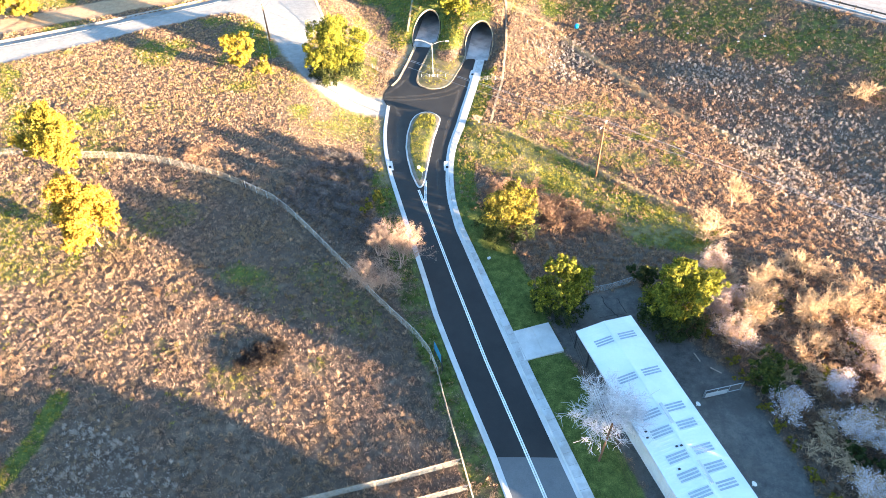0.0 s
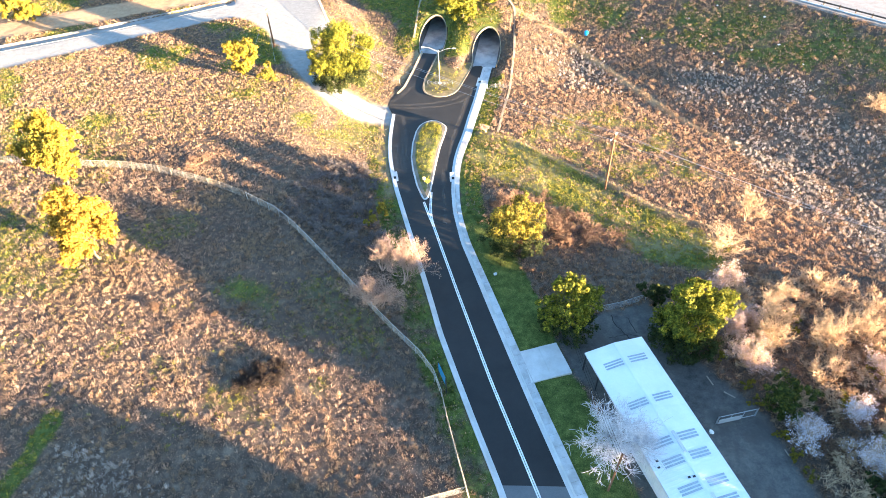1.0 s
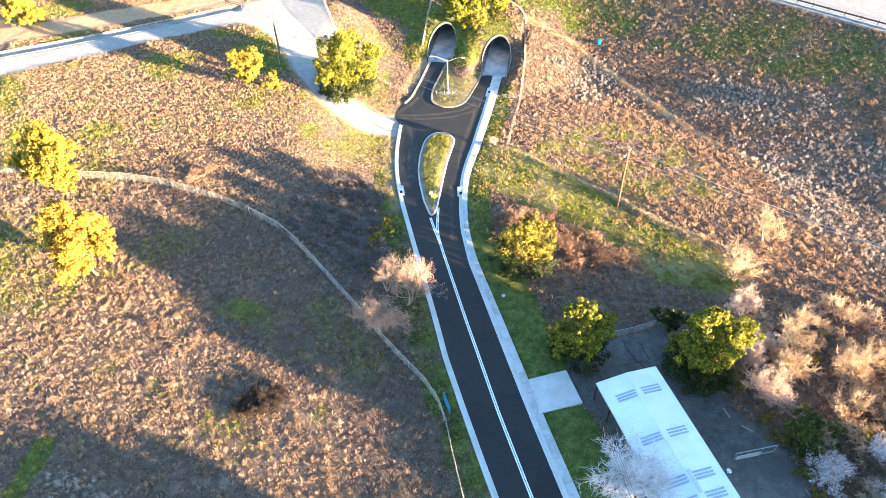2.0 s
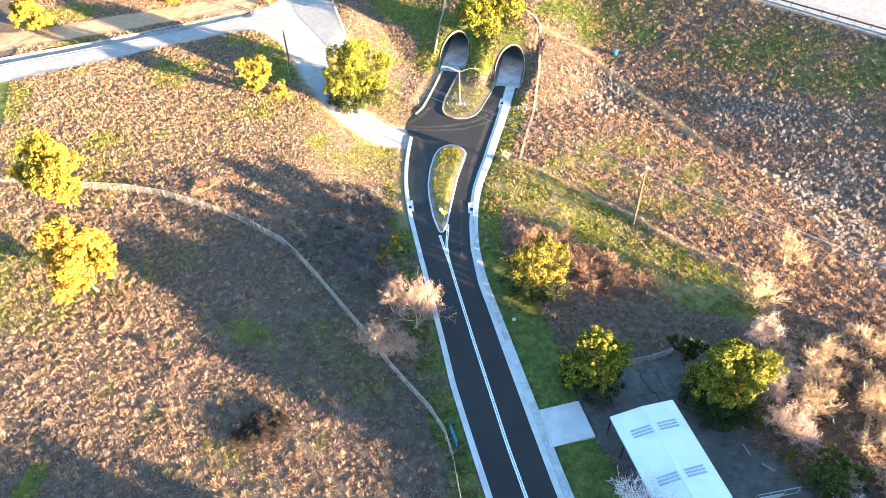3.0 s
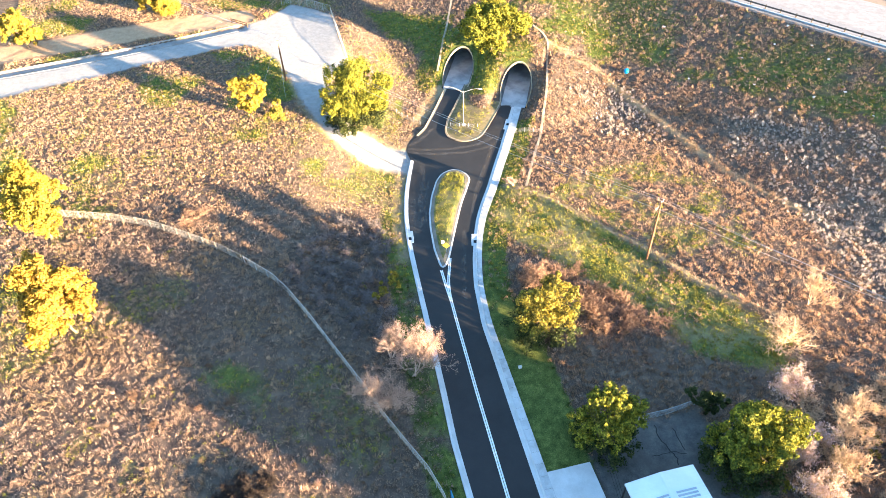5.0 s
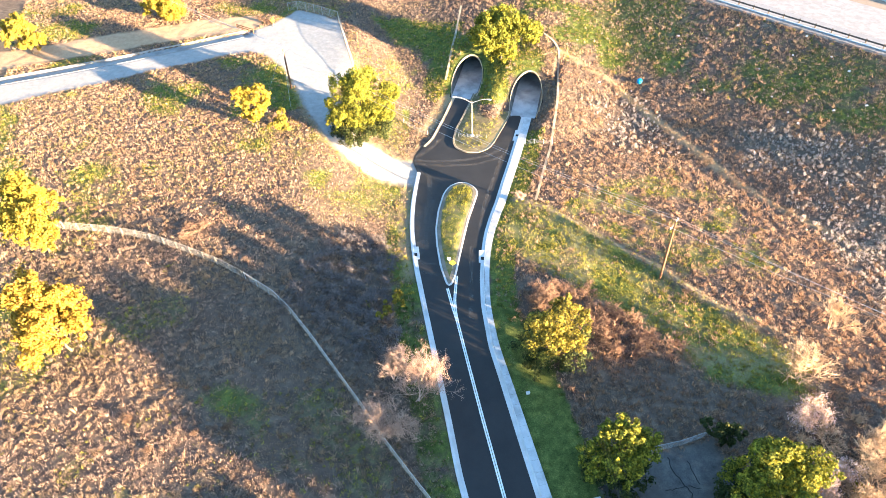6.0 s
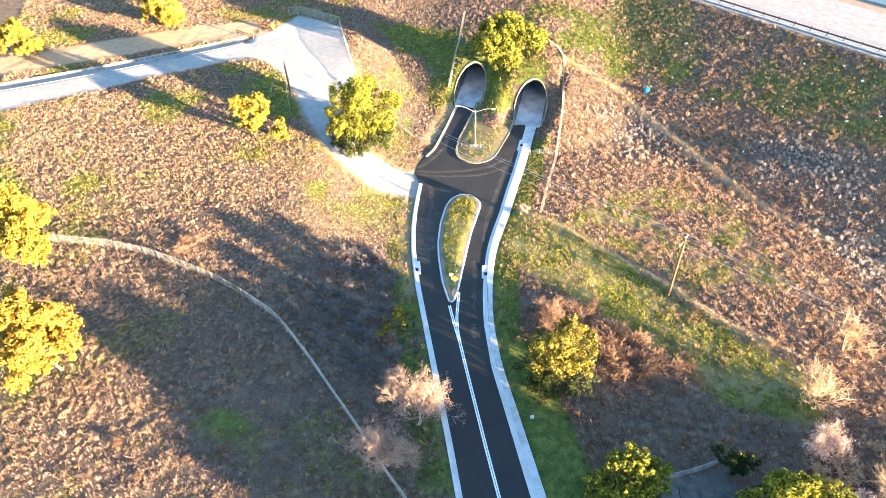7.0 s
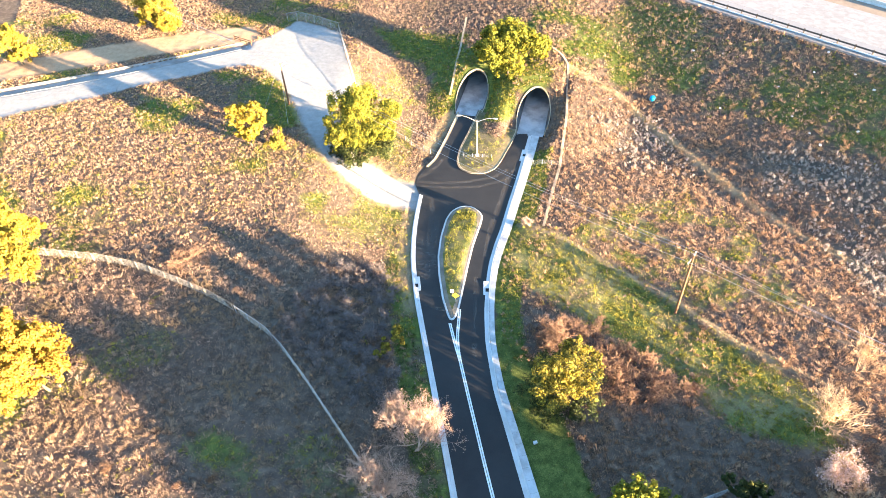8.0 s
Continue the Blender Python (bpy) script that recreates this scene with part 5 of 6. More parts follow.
chain_link("garden_fence", [(-0.6, 35.2), (-7.8, 33.1), (-13.7, 31.6), (-22.0, 29.4)], 1.25, "pale wire fence with wooden posts round a garden strip", wood_grey, wire_mat=wire_pale, weave=0.06)
chain_link("garden_fence", [(0.3, 32.2), (-6.4, 30.4), (-16, 27.8)], 1.25, "pale wire fence with wooden posts round a garden strip", wood_grey, wire_mat=wire_pale, weave=0.06)
chain_link("yard_fence", [(-53.0, 168.5), (-50.7, 169.4), (-45, 167.0), (-40.3, 164.6)], 1.9, "chain-link fence at the back of the gravel yard", galvanised, gap=2.2)
chain_link("yard_fence", [(-40.2, 164.3), (-37, 155.5), (-32.6, 143.5), (-30, 136)], 1.7, "pale chain-link fence along the gravel yard", wire_pale, wire_mat=wire_pale)
chain_link("shed_fence", [(17.0, 61.9), (20.5, 63.2), (24.2, 65.0)], 1.2, "low wire fence at the end of the yard", galvanised)

# small rail fences by the tunnel lanes
for line in ([(-9.6, 125.2), (-7.0, 124.8), (-4.5, 125.0)], [(2.8, 123.8), (5.2, 123.9), (7.6, 123.4)], [(-20.5, 129.0), (-18.0, 127.0), (-15.6, 126.0)]):
    chain_link("lane_fence", line, 1.0, "short chain-link fence beside a tunnel lane", galvanised, rail=False, gap=1.6, weave=0.14)

# gate leaning in the yard
gate = thing("yard_gate", "galvanised tube gate with a pale panel in the yard", "gate", pose(30.9, 45.4, height1(30.9, 45.4), 0, 0, 14))
fr = [(-2.4, 0, 0.15), (2.4, 0, 0.15), (2.4, 0, 1.5), (-2.4, 0, 1.5)]
part("frame", mesh_np("frame", *tubes([(*fr[i], *fr[(i + 1) % 4], 0.05, 0.05) for i in range(4)] + [(-0.8, 0, 0.15, -0.8, 0, 1.5, 0.03, 0.03), (0.8, 0, 0.15, 0.8, 0, 1.5, 0.03, 0.03)], 6), galvanised), gate)
for x in (-2.5, 2.5):
    part("post", mesh_np("post", *tubes([(x, 0, -0.2, x, 0, 1.7, 0.06, 0.06)], 8), galvanised), gate)
part("panel", bm_mesh("panel", box_bm(2.9, 0.05, 0.85, (-0.9, -0.12, 0.2), 0.01), lamp_white), gate, "pale blue-white sheet panel")

# drainage channel
concrete_grey = surface("concrete_grey", (0.22, 0.215, 0.21), (0.36, 0.35, 0.335), 0.5, 0.9, fine=5, stain=(0.16, 0.145, 0.13), stain_scale=0.3, stain_amount=0.6)
ch_line = resample(CHANNEL, 2.0)
cz = lambda x, y: height(x + 0.5, y - 1.0)
v, f = extrude_along(ch_line, [(-3.2, -0.5), (-3.15, 0.10), (-3.0, 0.10), (-2.85, -0.28), (-2.6, -0.32), (-0.25, -0.05), (-0.05, -0.08), (0.0, 0.06), (0.12, 0.06), (0.14, -0.3)], cz)
thing("channel_bank", "weathered grey concrete bank of a long drainage channel", "channel", data=mesh_np("channel_bank", v, f, concrete_grey), kind="structure")

# barriers at the gravel yard
for a, b in (((-62.3, 159.0), (-57.9, 156.9)), ((-58.5, 163.2), (-54.3, 160.4))):
    ob = thing("road_barrier", "weathered brown wooden barrier with two rails", "barrier", group="road barriers")
    for t in (0.0, 0.33, 0.67, 1.0):
        x, y = a[0] + (b[0] - a[0]) * t, a[1] + (b[1] - a[1]) * t
        part("post", mesh_np("post", *tubes([(x, y, height1(x, y) - 0.2, x, y, height1(x, y) + 1.1, 0.11, 0.11)], 6), wood_pole), ob)
    for h in (0.5, 0.95):
        part("rail", mesh_np("rail", *tubes([(*a, height1(*a) + h, *b, height1(*b) + h, 0.10, 0.10)], 6), wood_pole), ob)

# concrete drains
for name, line in (("drain_east", [(0.5, 159.4), (5, 155.2), (8.3, 151.4), (9.2, 148.5), (9.0, 142), (8.7, 134.8), (7.3, 122.6), (5.8, 115.0), (4.5, 107.2)]), ("drain_west", [(-12.2, 167), (-12.8, 155.6), (-13.4, 147.0), (-13.7, 143.5)])):
    v, f = extrude_along(resample(line, 0.8), [(-0.22, 0.0), (-0.20, 0.16), (0.20, 0.16), (0.22, 0.0)], height)
    thing(name, "narrow pale concrete drain on the slope", "drain", data=mesh_np(name, v, f, concrete_tan), kind="structure")


# ---------------------------------------------------------------- poles, lamps, signs
def catenary(a, b, sag, n=14):
    t = np.linspace(0, 1, n)[:, None]
    p = np.array(a) * (1 - t) + np.array(b) * t
    p[:, 2] -= (4 * sag * t * (1 - t))[:, 0]
    return p


def wire(a, b, sag, r=0.02, material=None):
    p = catenary(a, b, sag)
    return mesh_np("wire", *tube_line(p, r, 4), material or galvanised)


def utility_pole(at, tall, turn, label, lean=(0, 0)):
    """A wooden pole with a crossarm and insulators; gives the wires' places."""
    m = pose(at[0], at[1], height1(*at), lean[0], lean[1], turn)
    ob = thing("utility_pole", label, "utility pole", m)
    part("pole", mesh_np("pole", *tubes([(0, 0, -0.5, 0, 0, tall, 0.19, 0.13)], 10), wood_pole, True), ob)
    part("crossarm", bm_mesh("crossarm", box_bm(0.12, 2.6, 0.14, (0.14, 0, tall - 0.7), 0.015), wood_grey), ob)
    spots = []
    for y in (-1.2, 0.0, 1.2):
        h = tall - 0.56 if y else tall + 0.02
        ins = part("insulator", mesh_np("insulator", *lathe([(0.03, 0), (0.09, 0.05), (0.05, 0.1), (0.10, 0.16), (0.06, 0.26), (0.0, 0.28)], 8), lamp_white), ob, "white insulator")
        ins.matrix_basis = pose(0.14 if y else 0, y, h)
        spots.append(m @ Vector((0.14 if y else 0, y, h + 0.25)))
    return ob, spots


wa, wb = (22.5, 91.4), (-43.2, 134.0)
turn = math.degrees(math.atan2(wb[1] - wa[1], wb[0] - wa[0]))
pole_a, spots_a = utility_pole(wa, 11.2, turn, "brown wooden utility pole in the east field")
pole_b, spots_b = utility_pole(wb, 8.6, turn, "wooden utility pole beside the gravel yard")
far_b = [(-125 + i, 192 + 1.5 * i, 10.5) for i in (0, 1, 2)]
far_a = [(92 + i, 46 + i, 8.0) for i in (0, 1, 2)]
lines = thing("overhead_line", "thin overhead power lines sagging between wooden poles", "power line")
for a, b, c, d in zip(spots_a, spots_b, far_b, far_a):
    part("wire", wire(a, b, 1.6), lines)
    part("wire", wire(b, c, 1.8), lines)
    part("wire", wire(a, d, 1.6), lines)
part("guy_wire", wire(spots_b[1], (-46.8, 128.0, height1(-46.8, 128.0)), 0.02, 0.018), pole_b)
part("guy_wire", wire(spots_b[1], (-41.6, 127.4, height1(-41.6, 127.4)), 0.02, 0.018), pole_b)
for o in pole_b.children:
    if o.name.startswith("guy_wire"):
        o.matrix_parent_inverse = pole_b.matrix_basis.inverted()

pole_c = thing("service_pole", "leaning reddish wooden service pole on the grass verge", "utility pole", pose(14.5, 35.7, height1(14.5, 35.7), -4, 4, 0))
part("pole", mesh_np("pole", *tubes([(0, 0, -0.4, 0, 0, 7.0, 0.14, 0.11)], 8), wood_pole, True), pole_c)
service = thing("service_line", "bundle of thin service wires along the verge", "power line")
for i in (0, 1, 2):
    part("wire", wire((14.7 + 0.25 * i, 36.1, 7.0), (6.5 + 0.3 * i, 76.5, 8.0), 0.9, 0.014, wire_black), service)
    if i < 2:
        part("wire", wire((14.7 + 0.25 * i, 36.1, 7.0), (19.5 + 0.6 * i, 8.0, 8.0), 0.9, 0.014, wire_black), service)

lamp_at = (-7.15, 125.4)
lamp = thing("street_lamp", "tall white street lamp with two curved arms", "street lamp", pose(lamp_at[0], lamp_at[1], -3.1, 0, 0, -6))
part("base", mesh_np("base", *lathe([(0.35, 0), (0.35, 0.35), (0.28, 0.4), (0.0, 0.41)], 10), concrete_new), lamp, "round concrete footing")
part("pole", mesh_np("pole", *tubes([(0, 0, 0.3, 0, 0, 7.6, 0.075, 0.045)], 8), lamp_white, True), lamp)
for s in (-1, 1):
    t = np.linspace(0, 1, 8)
    arm = np.c_[s * 2.9 * t, 0 * t, 7.2 + 1.0 * np.sin(t * math.pi * 0.5)]
    part("arm", mesh_np("arm", *tube_line(arm, 0.032, 6), lamp_white, True), lamp)
    head = part("lamp_head", bm_mesh("lamp_head", box_bm(0.7, 0.28, 0.14, (s * 3.15, 0, 8.12), 0.05), lamp_white), lamp, "white lamp head")
    part("lens", bm_mesh("lens", box_bm(0.5, 0.26, 0.05, (s * 3.25, 0, 8.08), 0.01), galvanised), head)

# blue notice board at the roadside
sign_blue = plain("sign_blue", (0.03, 0.22, 0.42), 0.5)
sign_pale = plain("sign_pale", (0.45, 0.62, 0.70), 0.5)
sz = height1(-3.7, 48.6)
board = thing("notice_board", "blue roadside notice board on two dark posts", "sign", pose(-3.65, 48.9, sz, 0, 0, 113))
part("panel", bm_mesh("panel", box_bm(2.4, 0.08, 1.5, (0, 0, 1.5), 0.02), sign_blue), board, "blue panel")
for k in range(4):
    part("text_bar", bm_mesh("text_bar", box_bm(1.9 - 0.35 * (k % 2), 0.012, 0.14, (0, -0.046, 1.68 + 0.32 * k)), sign_pale), board, "pale line of illegible writing")
for x in (-1.25, 1.25):
    part("post", bm_mesh("post", box_bm(0.13, 0.13, 3.3, (x, 0, -0.2), 0.015), dark_metal), board)

# island markers
yellow = plain("sign_yellow", (0.80, 0.58, 0.02), 0.45)
iz = float(crown_lift(np.array([-7.7]), np.array([89.3]))[0]) + 0.2
mark = thing("island_marker", "yellow diamond sign on a short post at the island tip", "sign", pose(-7.7, 89.6, iz))
part("post", mesh_np("post", *tubes([(0, 0, 0, 0, 0, 1.5, 0.04, 0.04)], 6), galvanised), mark)
dm = box_bm(0.75, 0.03, 0.75, (0, -0.05, -0.375))
bmesh.ops.rotate(dm, verts=dm.verts, cent=(0, 0, 0), matrix=Matrix.Rotation(radians(45), 3, "Y"))
bmesh.ops.translate(dm, verts=dm.verts, vec=(0, 0, 1.35))
part("plate", bm_mesh("plate", dm, yellow), mark, "yellow plate")
keep_r = thing("island_marker", "small white sign on a short post on the island", "sign", pose(-8.3, 90.6, iz - 0.1))
part("post", mesh_np("post", *tubes([(0, 0, 0, 0, 0, 1.3, 0.035, 0.035)], 6), galvanised), keep_r)
part("plate", bm_mesh("plate", box_bm(0.5, 0.03, 0.6, (0, -0.05, 0.9), 0.01), paint_white), keep_r, "white plate")

gate_sign = thing("warning_sign", "small yellow diamond sign beside the wooden barrier", "sign", pose(-54.2, 160.2, height1(-54.2, 160.2), 0, 0, 20))
part("post", mesh_np("post", *tubes([(0, 0, -0.2, 0, 0, 1.7, 0.04, 0.04)], 6), galvanised), gate_sign)
plate = box_bm(0.7, 0.03, 0.7, (0, -0.05, -0.35))
bmesh.ops.rotate(plate, verts=plate.verts, cent=(0, 0, 0), matrix=Matrix.Rotation(radians(45), 3, "Y"))
bmesh.ops.translate(plate, verts=plate.verts, vec=(0, 0, 1.5))
part("plate", bm_mesh("plate", plate, yellow), gate_sign, "yellow plate")

# drain inlets
def inlet(at, turn, side):
    z = float(road_z(at[1]))
    ob = thing("storm_drain", "pale concrete kerb inlet with a square iron grate", "storm drain", pose(at[0], at[1], z, 0, 0, turn), group="storm drains")
    part("apron", bm_mesh("apron", box_bm(1.05, 3.5, 0.11, (0, 0, -0.05), 0.05), concrete_new), ob)
    part("grate", bm_mesh("grate", box_bm(0.6, 0.62, 0.03, (0.12 * side, 0.0, 0.065)), black_iron), ob, "black square grate")


inlet((-13.55, 92.6), 12, -1)
inlet((-3.55, 92.4), 2, 1)
inlet((1.15, 126.3), -9, 1)

box = thing("utility_box", "small white utility marker in the grass verge", "utility box", pose(3.2, 68.2, height1(3.2, 68.2), 0, 0, 20))
part("body", bm_mesh("body", box_bm(0.42, 0.28, 0.3, (0, 0, 0), 0.03), lamp_white), box)
part("lid", bm_mesh("lid", box_bm(0.47, 0.32, 0.06, (0, 0, 0.3), 0.02), lamp_white), box)

# guard rail on the highway
rusty_steel = surface("rusty_steel", (0.07, 0.058, 0.05), (0.16, 0.13, 0.11), 2.0, 0.6, 0.4, fine=14)
rail = thing("guard_rail", "long steel guard rail on posts along the highway", "guard rail")
for i in range(46):
    x, y, z = highway_place(150.4, -120 + 3.1 * i, 7.9)
    part("post", bm_mesh("post", box_bm(0.2, 0.2, 0.84, (x, y, z), 0.01), rusty_steel), rail)
ts = np.arange(-122, 24, 3.1)
rv = [highway_place(150.3 + o, t, 7.9 + h) for t in ts for o, h in ((0, 0.42), (-0.07, 0.5), (0, 0.58), (-0.07, 0.66), (0, 0.74))]
rf = [(i * 5 + j, (i + 1) * 5 + j, (i + 1) * 5 + j + 1, i * 5 + j + 1) for i in range(len(ts) - 1) for j in range(4)]
part("beam", mesh_np("beam", rv, rf, rusty_steel), rail, "dark weathered steel beam")
rubble = surface("rubble", (0.10, 0.085, 0.075), (0.40, 0.36, 0.33), 1.4, 0.9, fine=6, bumpy=0.6, dist=0.06, stain=(0.12, 0.10, 0.085), stain_scale=0.4)
for name, rows, mat_, label in (("highway_edge", ((148.0, 7.6), (148.3, 7.9), (149.5, 7.93), (149.52, 7.85)), rubble, "rough gravelly edge of the highway shoulder"), ("highway_dike", ((149.5, 7.85), (149.55, 8.0), (149.95, 8.0), (150.0, 7.88)), concrete_new, "low pale concrete dike along the highway shoulder")):
    v = [highway_place(s, t, z) for t in np.linspace(-300, 300, 61) for s, z in rows]
    f = [(i * 4 + j, i * 4 + j + 1, (i + 1) * 4 + j + 1, (i + 1) * 4 + j) for i in range(60) for j in range(3)]
    thing(name, label, "kerb", data=mesh_np(name, v, f, mat_), kind="structure")

# cracks in the yard's old paving
crack_dark = surface("crack_dark", (0.03, 0.028, 0.027), (0.055, 0.05, 0.047), 3.0, 0.95, fine=20)
for line, half in (([(18.8, 61.5), (19.0, 59.9), (19.9, 58.5), (20.7, 57.6), (20.7, 56.5)], 0.06), ([(20.9, 61.3), (21.3, 60.0), (21.8, 58.5)], 0.05), ([(17.9, 57.3), (20.2, 58.1), (21.9, 58.1)], 0.035)):
    q = resample(line, 0.4)
    q[1:-1] += np.random.RandomState(3).normal(size=(len(q) - 2, 2)) * 0.07
    v, f = extrude_along(q, [(-half, 0.045), (half, 0.045)], lambda x, y: height(x, y) + lumps(x, y))
    thing("crack", "dark irregular crack in the yard paving", "crack", data=mesh_np("crack", v, f, crack_dark), group="yard cracks", kind="structure")

# planks and scraps lying in the yard
plank_base = None
rng = np.random.RandomState(31)
for x, y in [(29.4, 51.0), (31.2, 48.9), (35.4, 41.2)]:
    m = pose(x, y, height1(x, y) + 0.03, 0, 0, rng.uniform(90, 160)) @ Matrix.Scale(rng.uniform(0.7, 1.2), 4)
    if plank_base is None:
        plank_base = thing("plank", "weathered pale plank lying in the yard", "plank", m, bm_mesh("plank", box_bm(1.2, 0.14, 0.07, (0, 0, 0), 0.012), wood_grey), "yard planks")
    else:
        o = plank_base.copy()
        scene.collection.objects.link(o)
        o.matrix_basis = m

# litter
tarp = plain("tarp_blue", (0.01, 0.25, 0.55), 0.5)
q = thing("blue_bucket", "bright blue plastic drum on the embankment", "drum", pose(24.6, 141.0, height1(24.6, 141.0), 15, 10, 0))
part("body", mesh_np("body", *lathe([(0.0, 0), (0.42, 0.0), (0.5, 0.4), (0.5, 0.7), (0.44, 0.85), (0.0, 0.86)], 12), tarp, True), q)
rng = np.random.RandomState(5)
litter_base = None
for x, y in [(50.1, 126.3), (49.0, 129.0), (56, 128), (46, 140), (52, 142), (38, 150), (44, 152), (58, 140), (60, 136), (33, 152), (47, 133), (36, 137), (17, 141), (55, 146), (61, 128), (64, 122)]:
    m = pose(x, y, height1(x, y) + 0.02, rng.normal() * 8, rng.normal() * 8, rng.uniform(0, 360)) @ Matrix.Scale(rng.uniform(0.6, 1.3), 4)
    if litter_base is None:
        bm = box_bm(0.46, 0.34, 0.12, (0, 0, 0), 0.03)
        litter_base = thing("litter", "pale crumpled piece of litter on the bank", "litter", m, bm_mesh("litter", bm, lamp_white), "bank litter")
    else:
        o = litter_base.copy()
        scene.collection.objects.link(o)
        o.matrix_basis = m


# ---------------------------------------------------------------- grass
grass_dry = tufted("grass_dry", [(0.1, (0.10, 0.076, 0.062)), (0.45, (0.305, 0.215, 0.163)), (0.9, (0.61, 0.43, 0.305))], (0.36, 0.25, 0.14), 0.10)
grass_green = tufted("grass_green", [(0.1, (0.022, 0.040, 0.010)), (0.5, (0.075, 0.110, 0.022)), (0.9, (0.21, 0.24, 0.045))])
grass_pale = tufted("grass_pale", [(0.1, (0.24, 0.205, 0.185)), (0.9, (0.66, 0.57, 0.50))])
grass_rust = tufted("grass_rust", [(0.1, (0.13, 0.078, 0.048)), (0.5, (0.41, 0.262, 0.16)), (0.9, (0.71, 0.485, 0.31))])
# green growth as low sun yellows it: sunlight put into the blade colour
grass_sunlit = tufted("grass_sunlit", [(0.1, (0.085, 0.085, 0.018)), (0.5, (0.27, 0.25, 0.040)), (0.9, (0.56, 0.49, 0.085))])
grass_straw = tufted("grass_straw", [(0.1, (0.26, 0.18, 0.09)), (0.9, (0.58, 0.45, 0.25))])


def blades(rng, x, y, tall, count, spread, width, lean=0.5):
    """Blades of grass standing in tufts round the places given."""
    n = len(x)
    k = n * count
    bx = np.repeat(x, count) + rng.normal(size=k) * spread
    by = np.repeat(y, count) + rng.normal(size=k) * spread
    h = np.repeat(tall, count) * rng.uniform(0.5, 1.15, k)
    z = np.repeat(height(x, y) + lumps(x, y), count) - 0.03
    a = rng.uniform(0, 6.283, k)
    w = width * rng.uniform(0.6, 1.4, k)
    l = lean * h * rng.uniform(0.2, 1.2, k)
    b = a + rng.normal(size=k) * 0.9
    p0 = np.stack([bx - np.sin(a) * w, by + np.cos(a) * w, z], axis=1)
    p1 = np.stack([bx + np.sin(a) * w, by - np.cos(a) * w, z], axis=1)
    p2 = np.stack([bx + np.cos(b) * l, by + np.sin(b) * l, z + h], axis=1)
    return np.stack([p0, p1, p2], axis=1).reshape(-1, 3), np.arange(3 * k).reshape(-1, 3), np.repeat(rng.rand(n), count * 3)


def tussocks(rng, x, y, tall, radius, count, width):
    """Clumps whose blades fan out from a common root, combed over a little to one side."""
    n = len(x)
    k = n * count
    a = rng.uniform(0, 6.283, k)
    rad = np.repeat(radius, count)
    out = rad * np.sqrt(rng.uniform(0.0, 1.0, k))
    comb = rng.uniform(0, 6.283, n)
    cx, cy = np.repeat(np.cos(comb), count) * rad * 0.35, np.repeat(np.sin(comb), count) * rad * 0.35
    x0, y0 = np.repeat(x, count), np.repeat(y, count)
    z = np.repeat(height(x, y) + lumps(x, y), count) - 0.04
    bx, by = x0 + np.cos(a) * out * 0.5, y0 + np.sin(a) * out * 0.5
    h = np.repeat(tall, count) * (1.05 - 0.55 * (out / rad) ** 2) * rng.uniform(0.65, 1.15, k)
    w = width * rng.uniform(0.7, 1.4, k)
    t = a + rng.normal(size=k) * 0.7
    p0 = np.stack([bx - np.sin(t) * w, by + np.cos(t) * w, z], axis=1)
    p1 = np.stack([bx + np.sin(t) * w, by - np.cos(t) * w, z], axis=1)
    p2 = np.stack([x0 + np.cos(a) * out * 1.15 + cx, y0 + np.sin(a) * out * 1.15 + cy, z + h], axis=1)
    return np.stack([p0, p1, p2], axis=1).reshape(-1, 3), np.arange(3 * k).reshape(-1, 3), np.repeat(rng.rand(n), count * 3)


def growth(name, label, category, made, material):
    """One sheet of countless blades, each clump with a tone of its own."""
    v, f, tone = made
    me = mesh_np(name, v, f, material)
    me.attributes.new("tone", "FLOAT", "POINT").data.foreach_set("value", np.asarray(tone, np.float32))
    return thing(name, label, category, data=me, kind="stuff")


def open_ground(rng, n):
    """Random places of the fields that are neither paved nor bare, with their shares of growth."""
    x, y = rng.uniform(-128, 90, n), rng.uniform(26, 196, n)
    ok = (x + 8 > -46 - 0.46 * (y - 26)) & (x + 8 < 54 + 0.46 * (y - 26)) & ~paved(x, y)
    x, y = x[ok], y[ok]
    g, yd, gr, tr, st = zones(x, y)
    ok = rng.rand(len(x)) > np.maximum.reduce([yd, gr, tr]) * 1.05
    return x[ok], y[ok], g[ok], st[ok]


def kinds(rng, x, y, g, st):
    """What grows at each place: dry, green, yellow, pale, rust or straw."""
    s = EDGE[0] * x + EDGE[1] * y
    e = x - along(ROAD_RIGHT, y)
    near = mown_verge(x, y)
    pick, second = rng.rand(len(x)), rng.rand(len(x))
    # fresh growth stays mostly dark green; other green growth takes the sunlit yellow copy
    fresh = np.maximum.reduce([near > 0.5, s > 120, (e > -16) & (e < 7) & (y < 84)])
    kind = np.where(pick < g * 0.95, np.where(fresh & (second < np.where(s > 120, 0.68, 0.85)), 1, 2), np.where(pick < g * 0.95 + st, 5, 0))
    reeds = np.maximum.reduce([area(x, y, p, 2.0) for p in (REED_A, REED_B, REED_C, LAID_GRASS)]) * (0.4 + 0.5 * smooth(0.6 + 1.5 * wobble(x + 5, y, 2.0)))
    rust = np.where(e > 2, np.where(s > 122, 0.28, 0.45), 0.10 + 0.65 * smooth((y - 88) / 10) * smooth((-30 - x) / 16))
    kind = np.where((kind == 0) & (second < reeds * 0.95), 3, kind)
    return np.where((kind == 0) & (rng.rand(len(x)) < rust), 4, kind)


rng = np.random.RandomState(9)
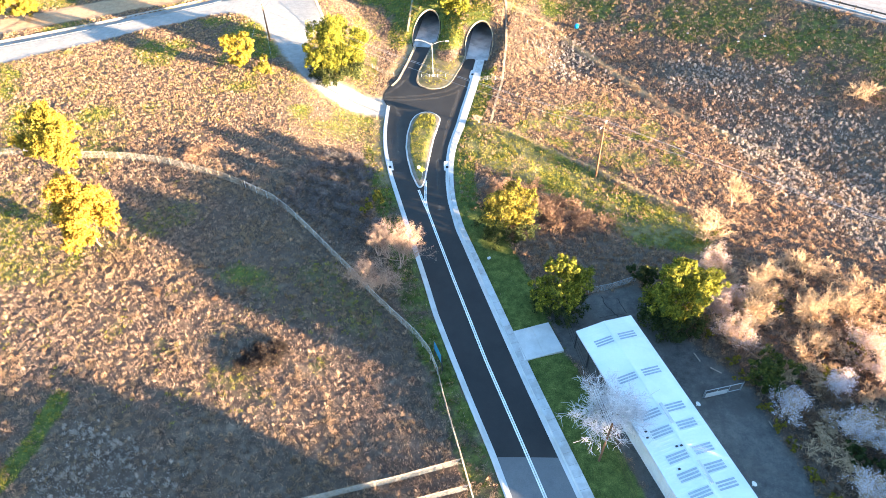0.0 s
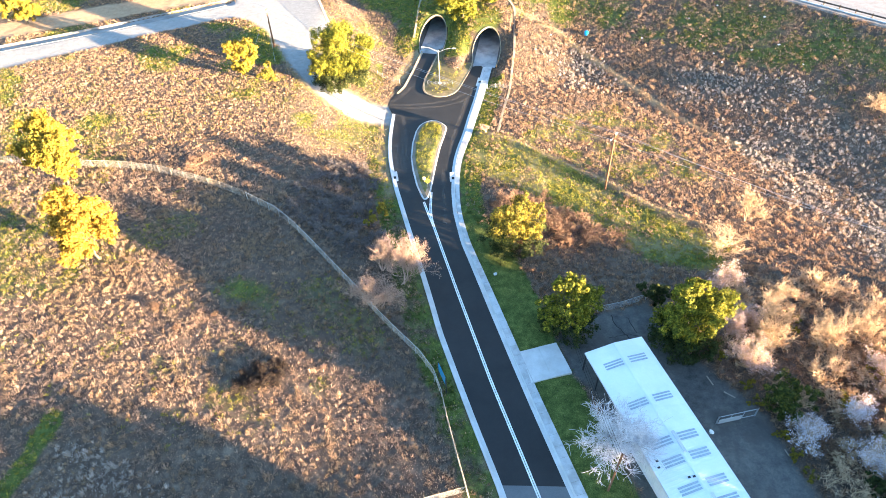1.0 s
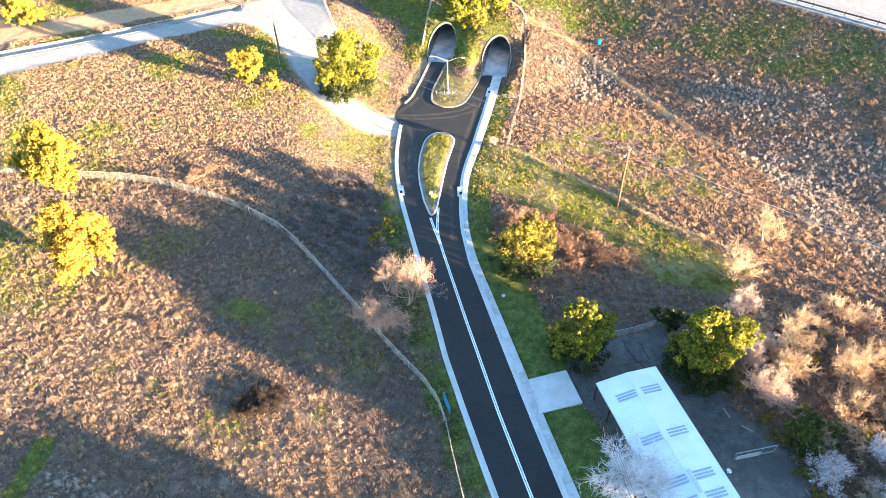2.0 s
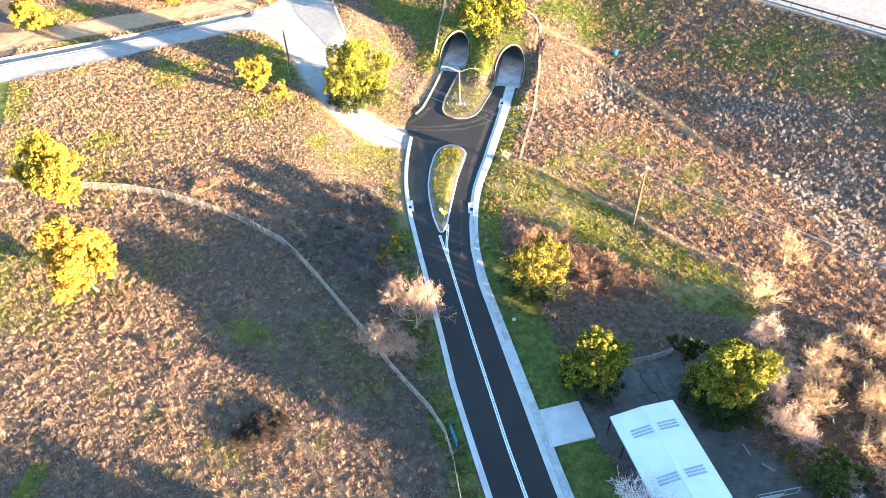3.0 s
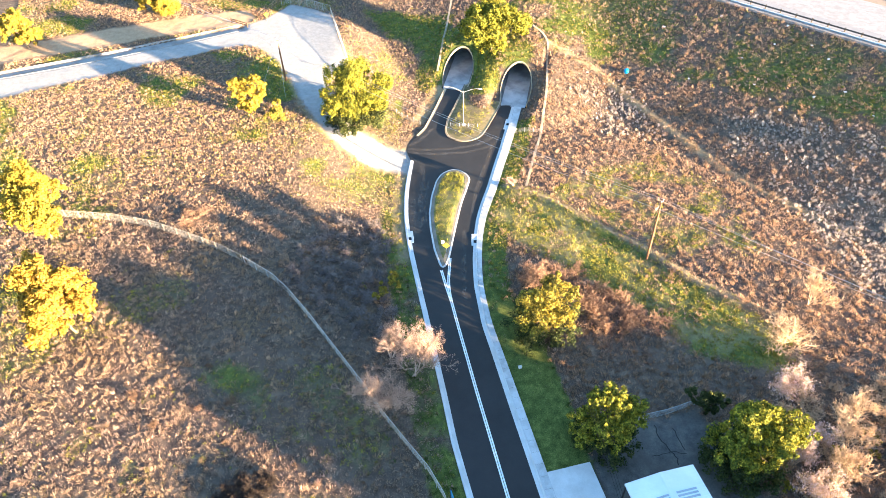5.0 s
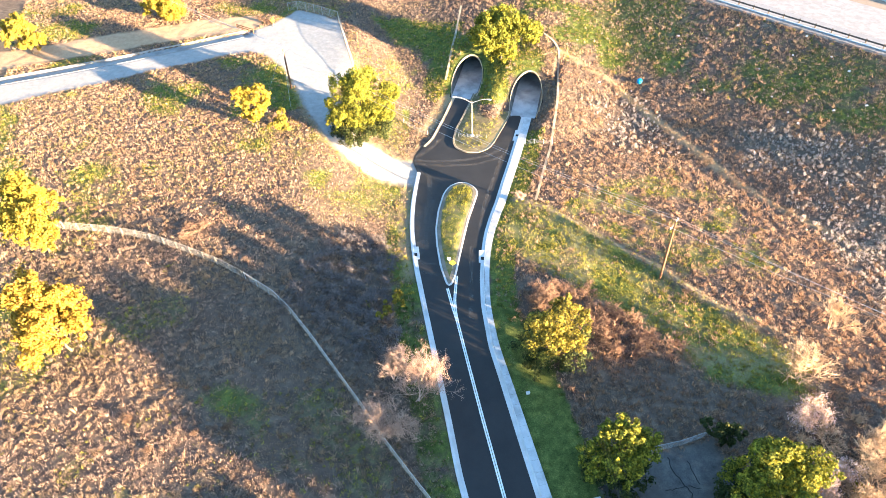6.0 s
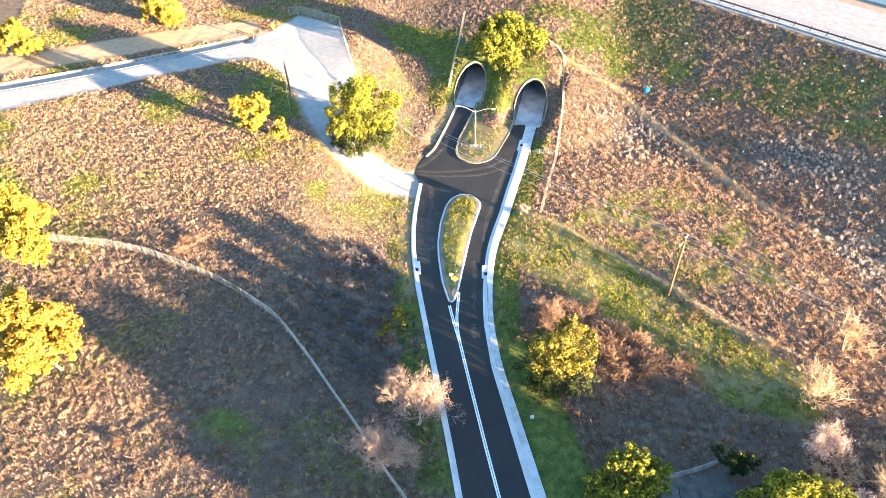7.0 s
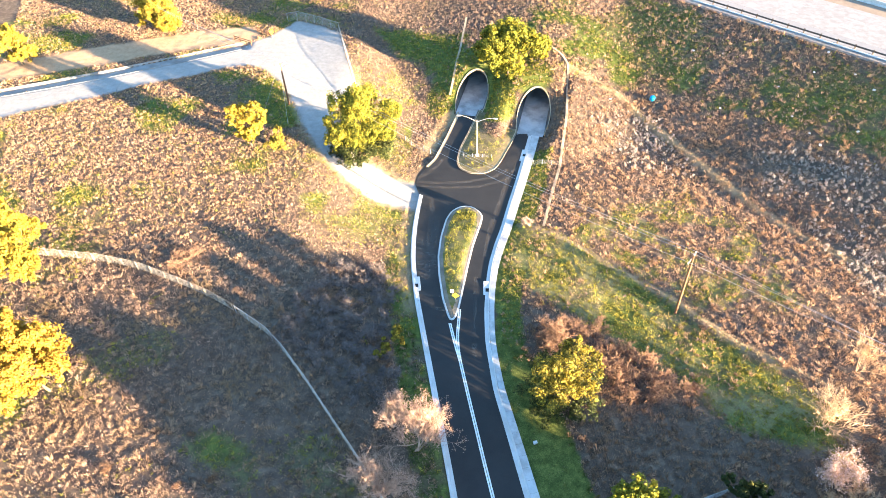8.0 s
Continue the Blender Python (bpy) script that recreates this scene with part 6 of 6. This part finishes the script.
GROWTHS = (("dry", grass_dry, "dry brown grass of the fields"), ("green", grass_green, "fresh green grass and weeds"), ("yellow", grass_sunlit, "weeds coloured sunlit yellow-green among the dry grass"), ("pale", grass_pale, "pale dry reeds below the embankment"), ("rust", grass_rust, "rust-brown and straw-coloured weeds"), ("straw", grass_straw, "pale trampled straw along the tracks"))
# short growth all over
x, y, g, st = open_ground(rng, 235000)
kind = kinds(rng, x, y, g, st)
low = np.where(mown_verge(x, y) > 0.5, 0.07, 0.20 + 0.16 * smooth(0.5 + wobble(x, y, 0.7)))
for i, (name, mat_, label) in enumerate(GROWTHS):
    q = kind == i
    growth(name + "_grass", "short " + label, "grass", blades(rng, x[q], y[q], low[q], 4, 0.2, 0.05), mat_)
# tussocks
x, y, g, st = open_ground(rng, 100000)
kind = kinds(rng, x, y, g, st)
ok = (mown_verge(x, y) < 0.5) & (rng.rand(len(x)) < 0.45 + 0.75 * smooth(0.5 + wobble(x + 3, y, 1.1))) & (rng.rand(len(x)) > 0.55 * (kind == 5))
x, y, kind = x[ok], y[ok], kind[ok]
grow = (0.65 + 0.7 * rng.rand(len(x)) ** 2) * (1 - 0.32 * smooth((y - 86) / 14) * (x < along(ROAD_LEFT, y)))
for i, ((name, mat_, label), tall, rad, cnt, wid) in enumerate(zip(GROWTHS, (0.46, 0.34, 0.36, 0.62, 0.60, 0.28), (0.42, 0.40, 0.42, 0.34, 0.46, 0.34), (20, 16, 16, 24, 22, 12), (0.034, 0.045, 0.045, 0.040, 0.034, 0.03))):
    q = kind == i
    growth(name + "_tussocks", "tufted " + label, "weeds", tussocks(rng, x[q], y[q], tall * grow[q], rad * grow[q], cnt, wid), mat_)
# weeds on the islands
for poly, dens in ((ISLAND, 14), (ISLAND_N, 4.5)):
    q = np.array(poly)
    n = int(dens * np.prod(q.max(axis=0) - q.min(axis=0)))
    px, py = rng.uniform(q[:, 0].min(), q[:, 0].max(), n), rng.uniform(q[:, 1].min(), q[:, 1].max(), n)
    d = segment_distance(px, py, poly + poly[:1])
    ok = inside(px, py, poly) & (d > 0.95) & (py < 137) & (py > 91)
    px, py = px[ok], py[ok]
    v, f, tone = blades(rng, px, py, rng.uniform(0.15, 0.45, len(px)), 8, 0.15, 0.035)
    base = height(px, py) + lumps(px, py) - 0.03
    v[:, 2] += np.repeat(crown_lift(px, py) + 0.2 - base, 24)
    growth("island_weeds", "weeds growing on the traffic island", "weeds", (v, f, tone), grass_sunlit)
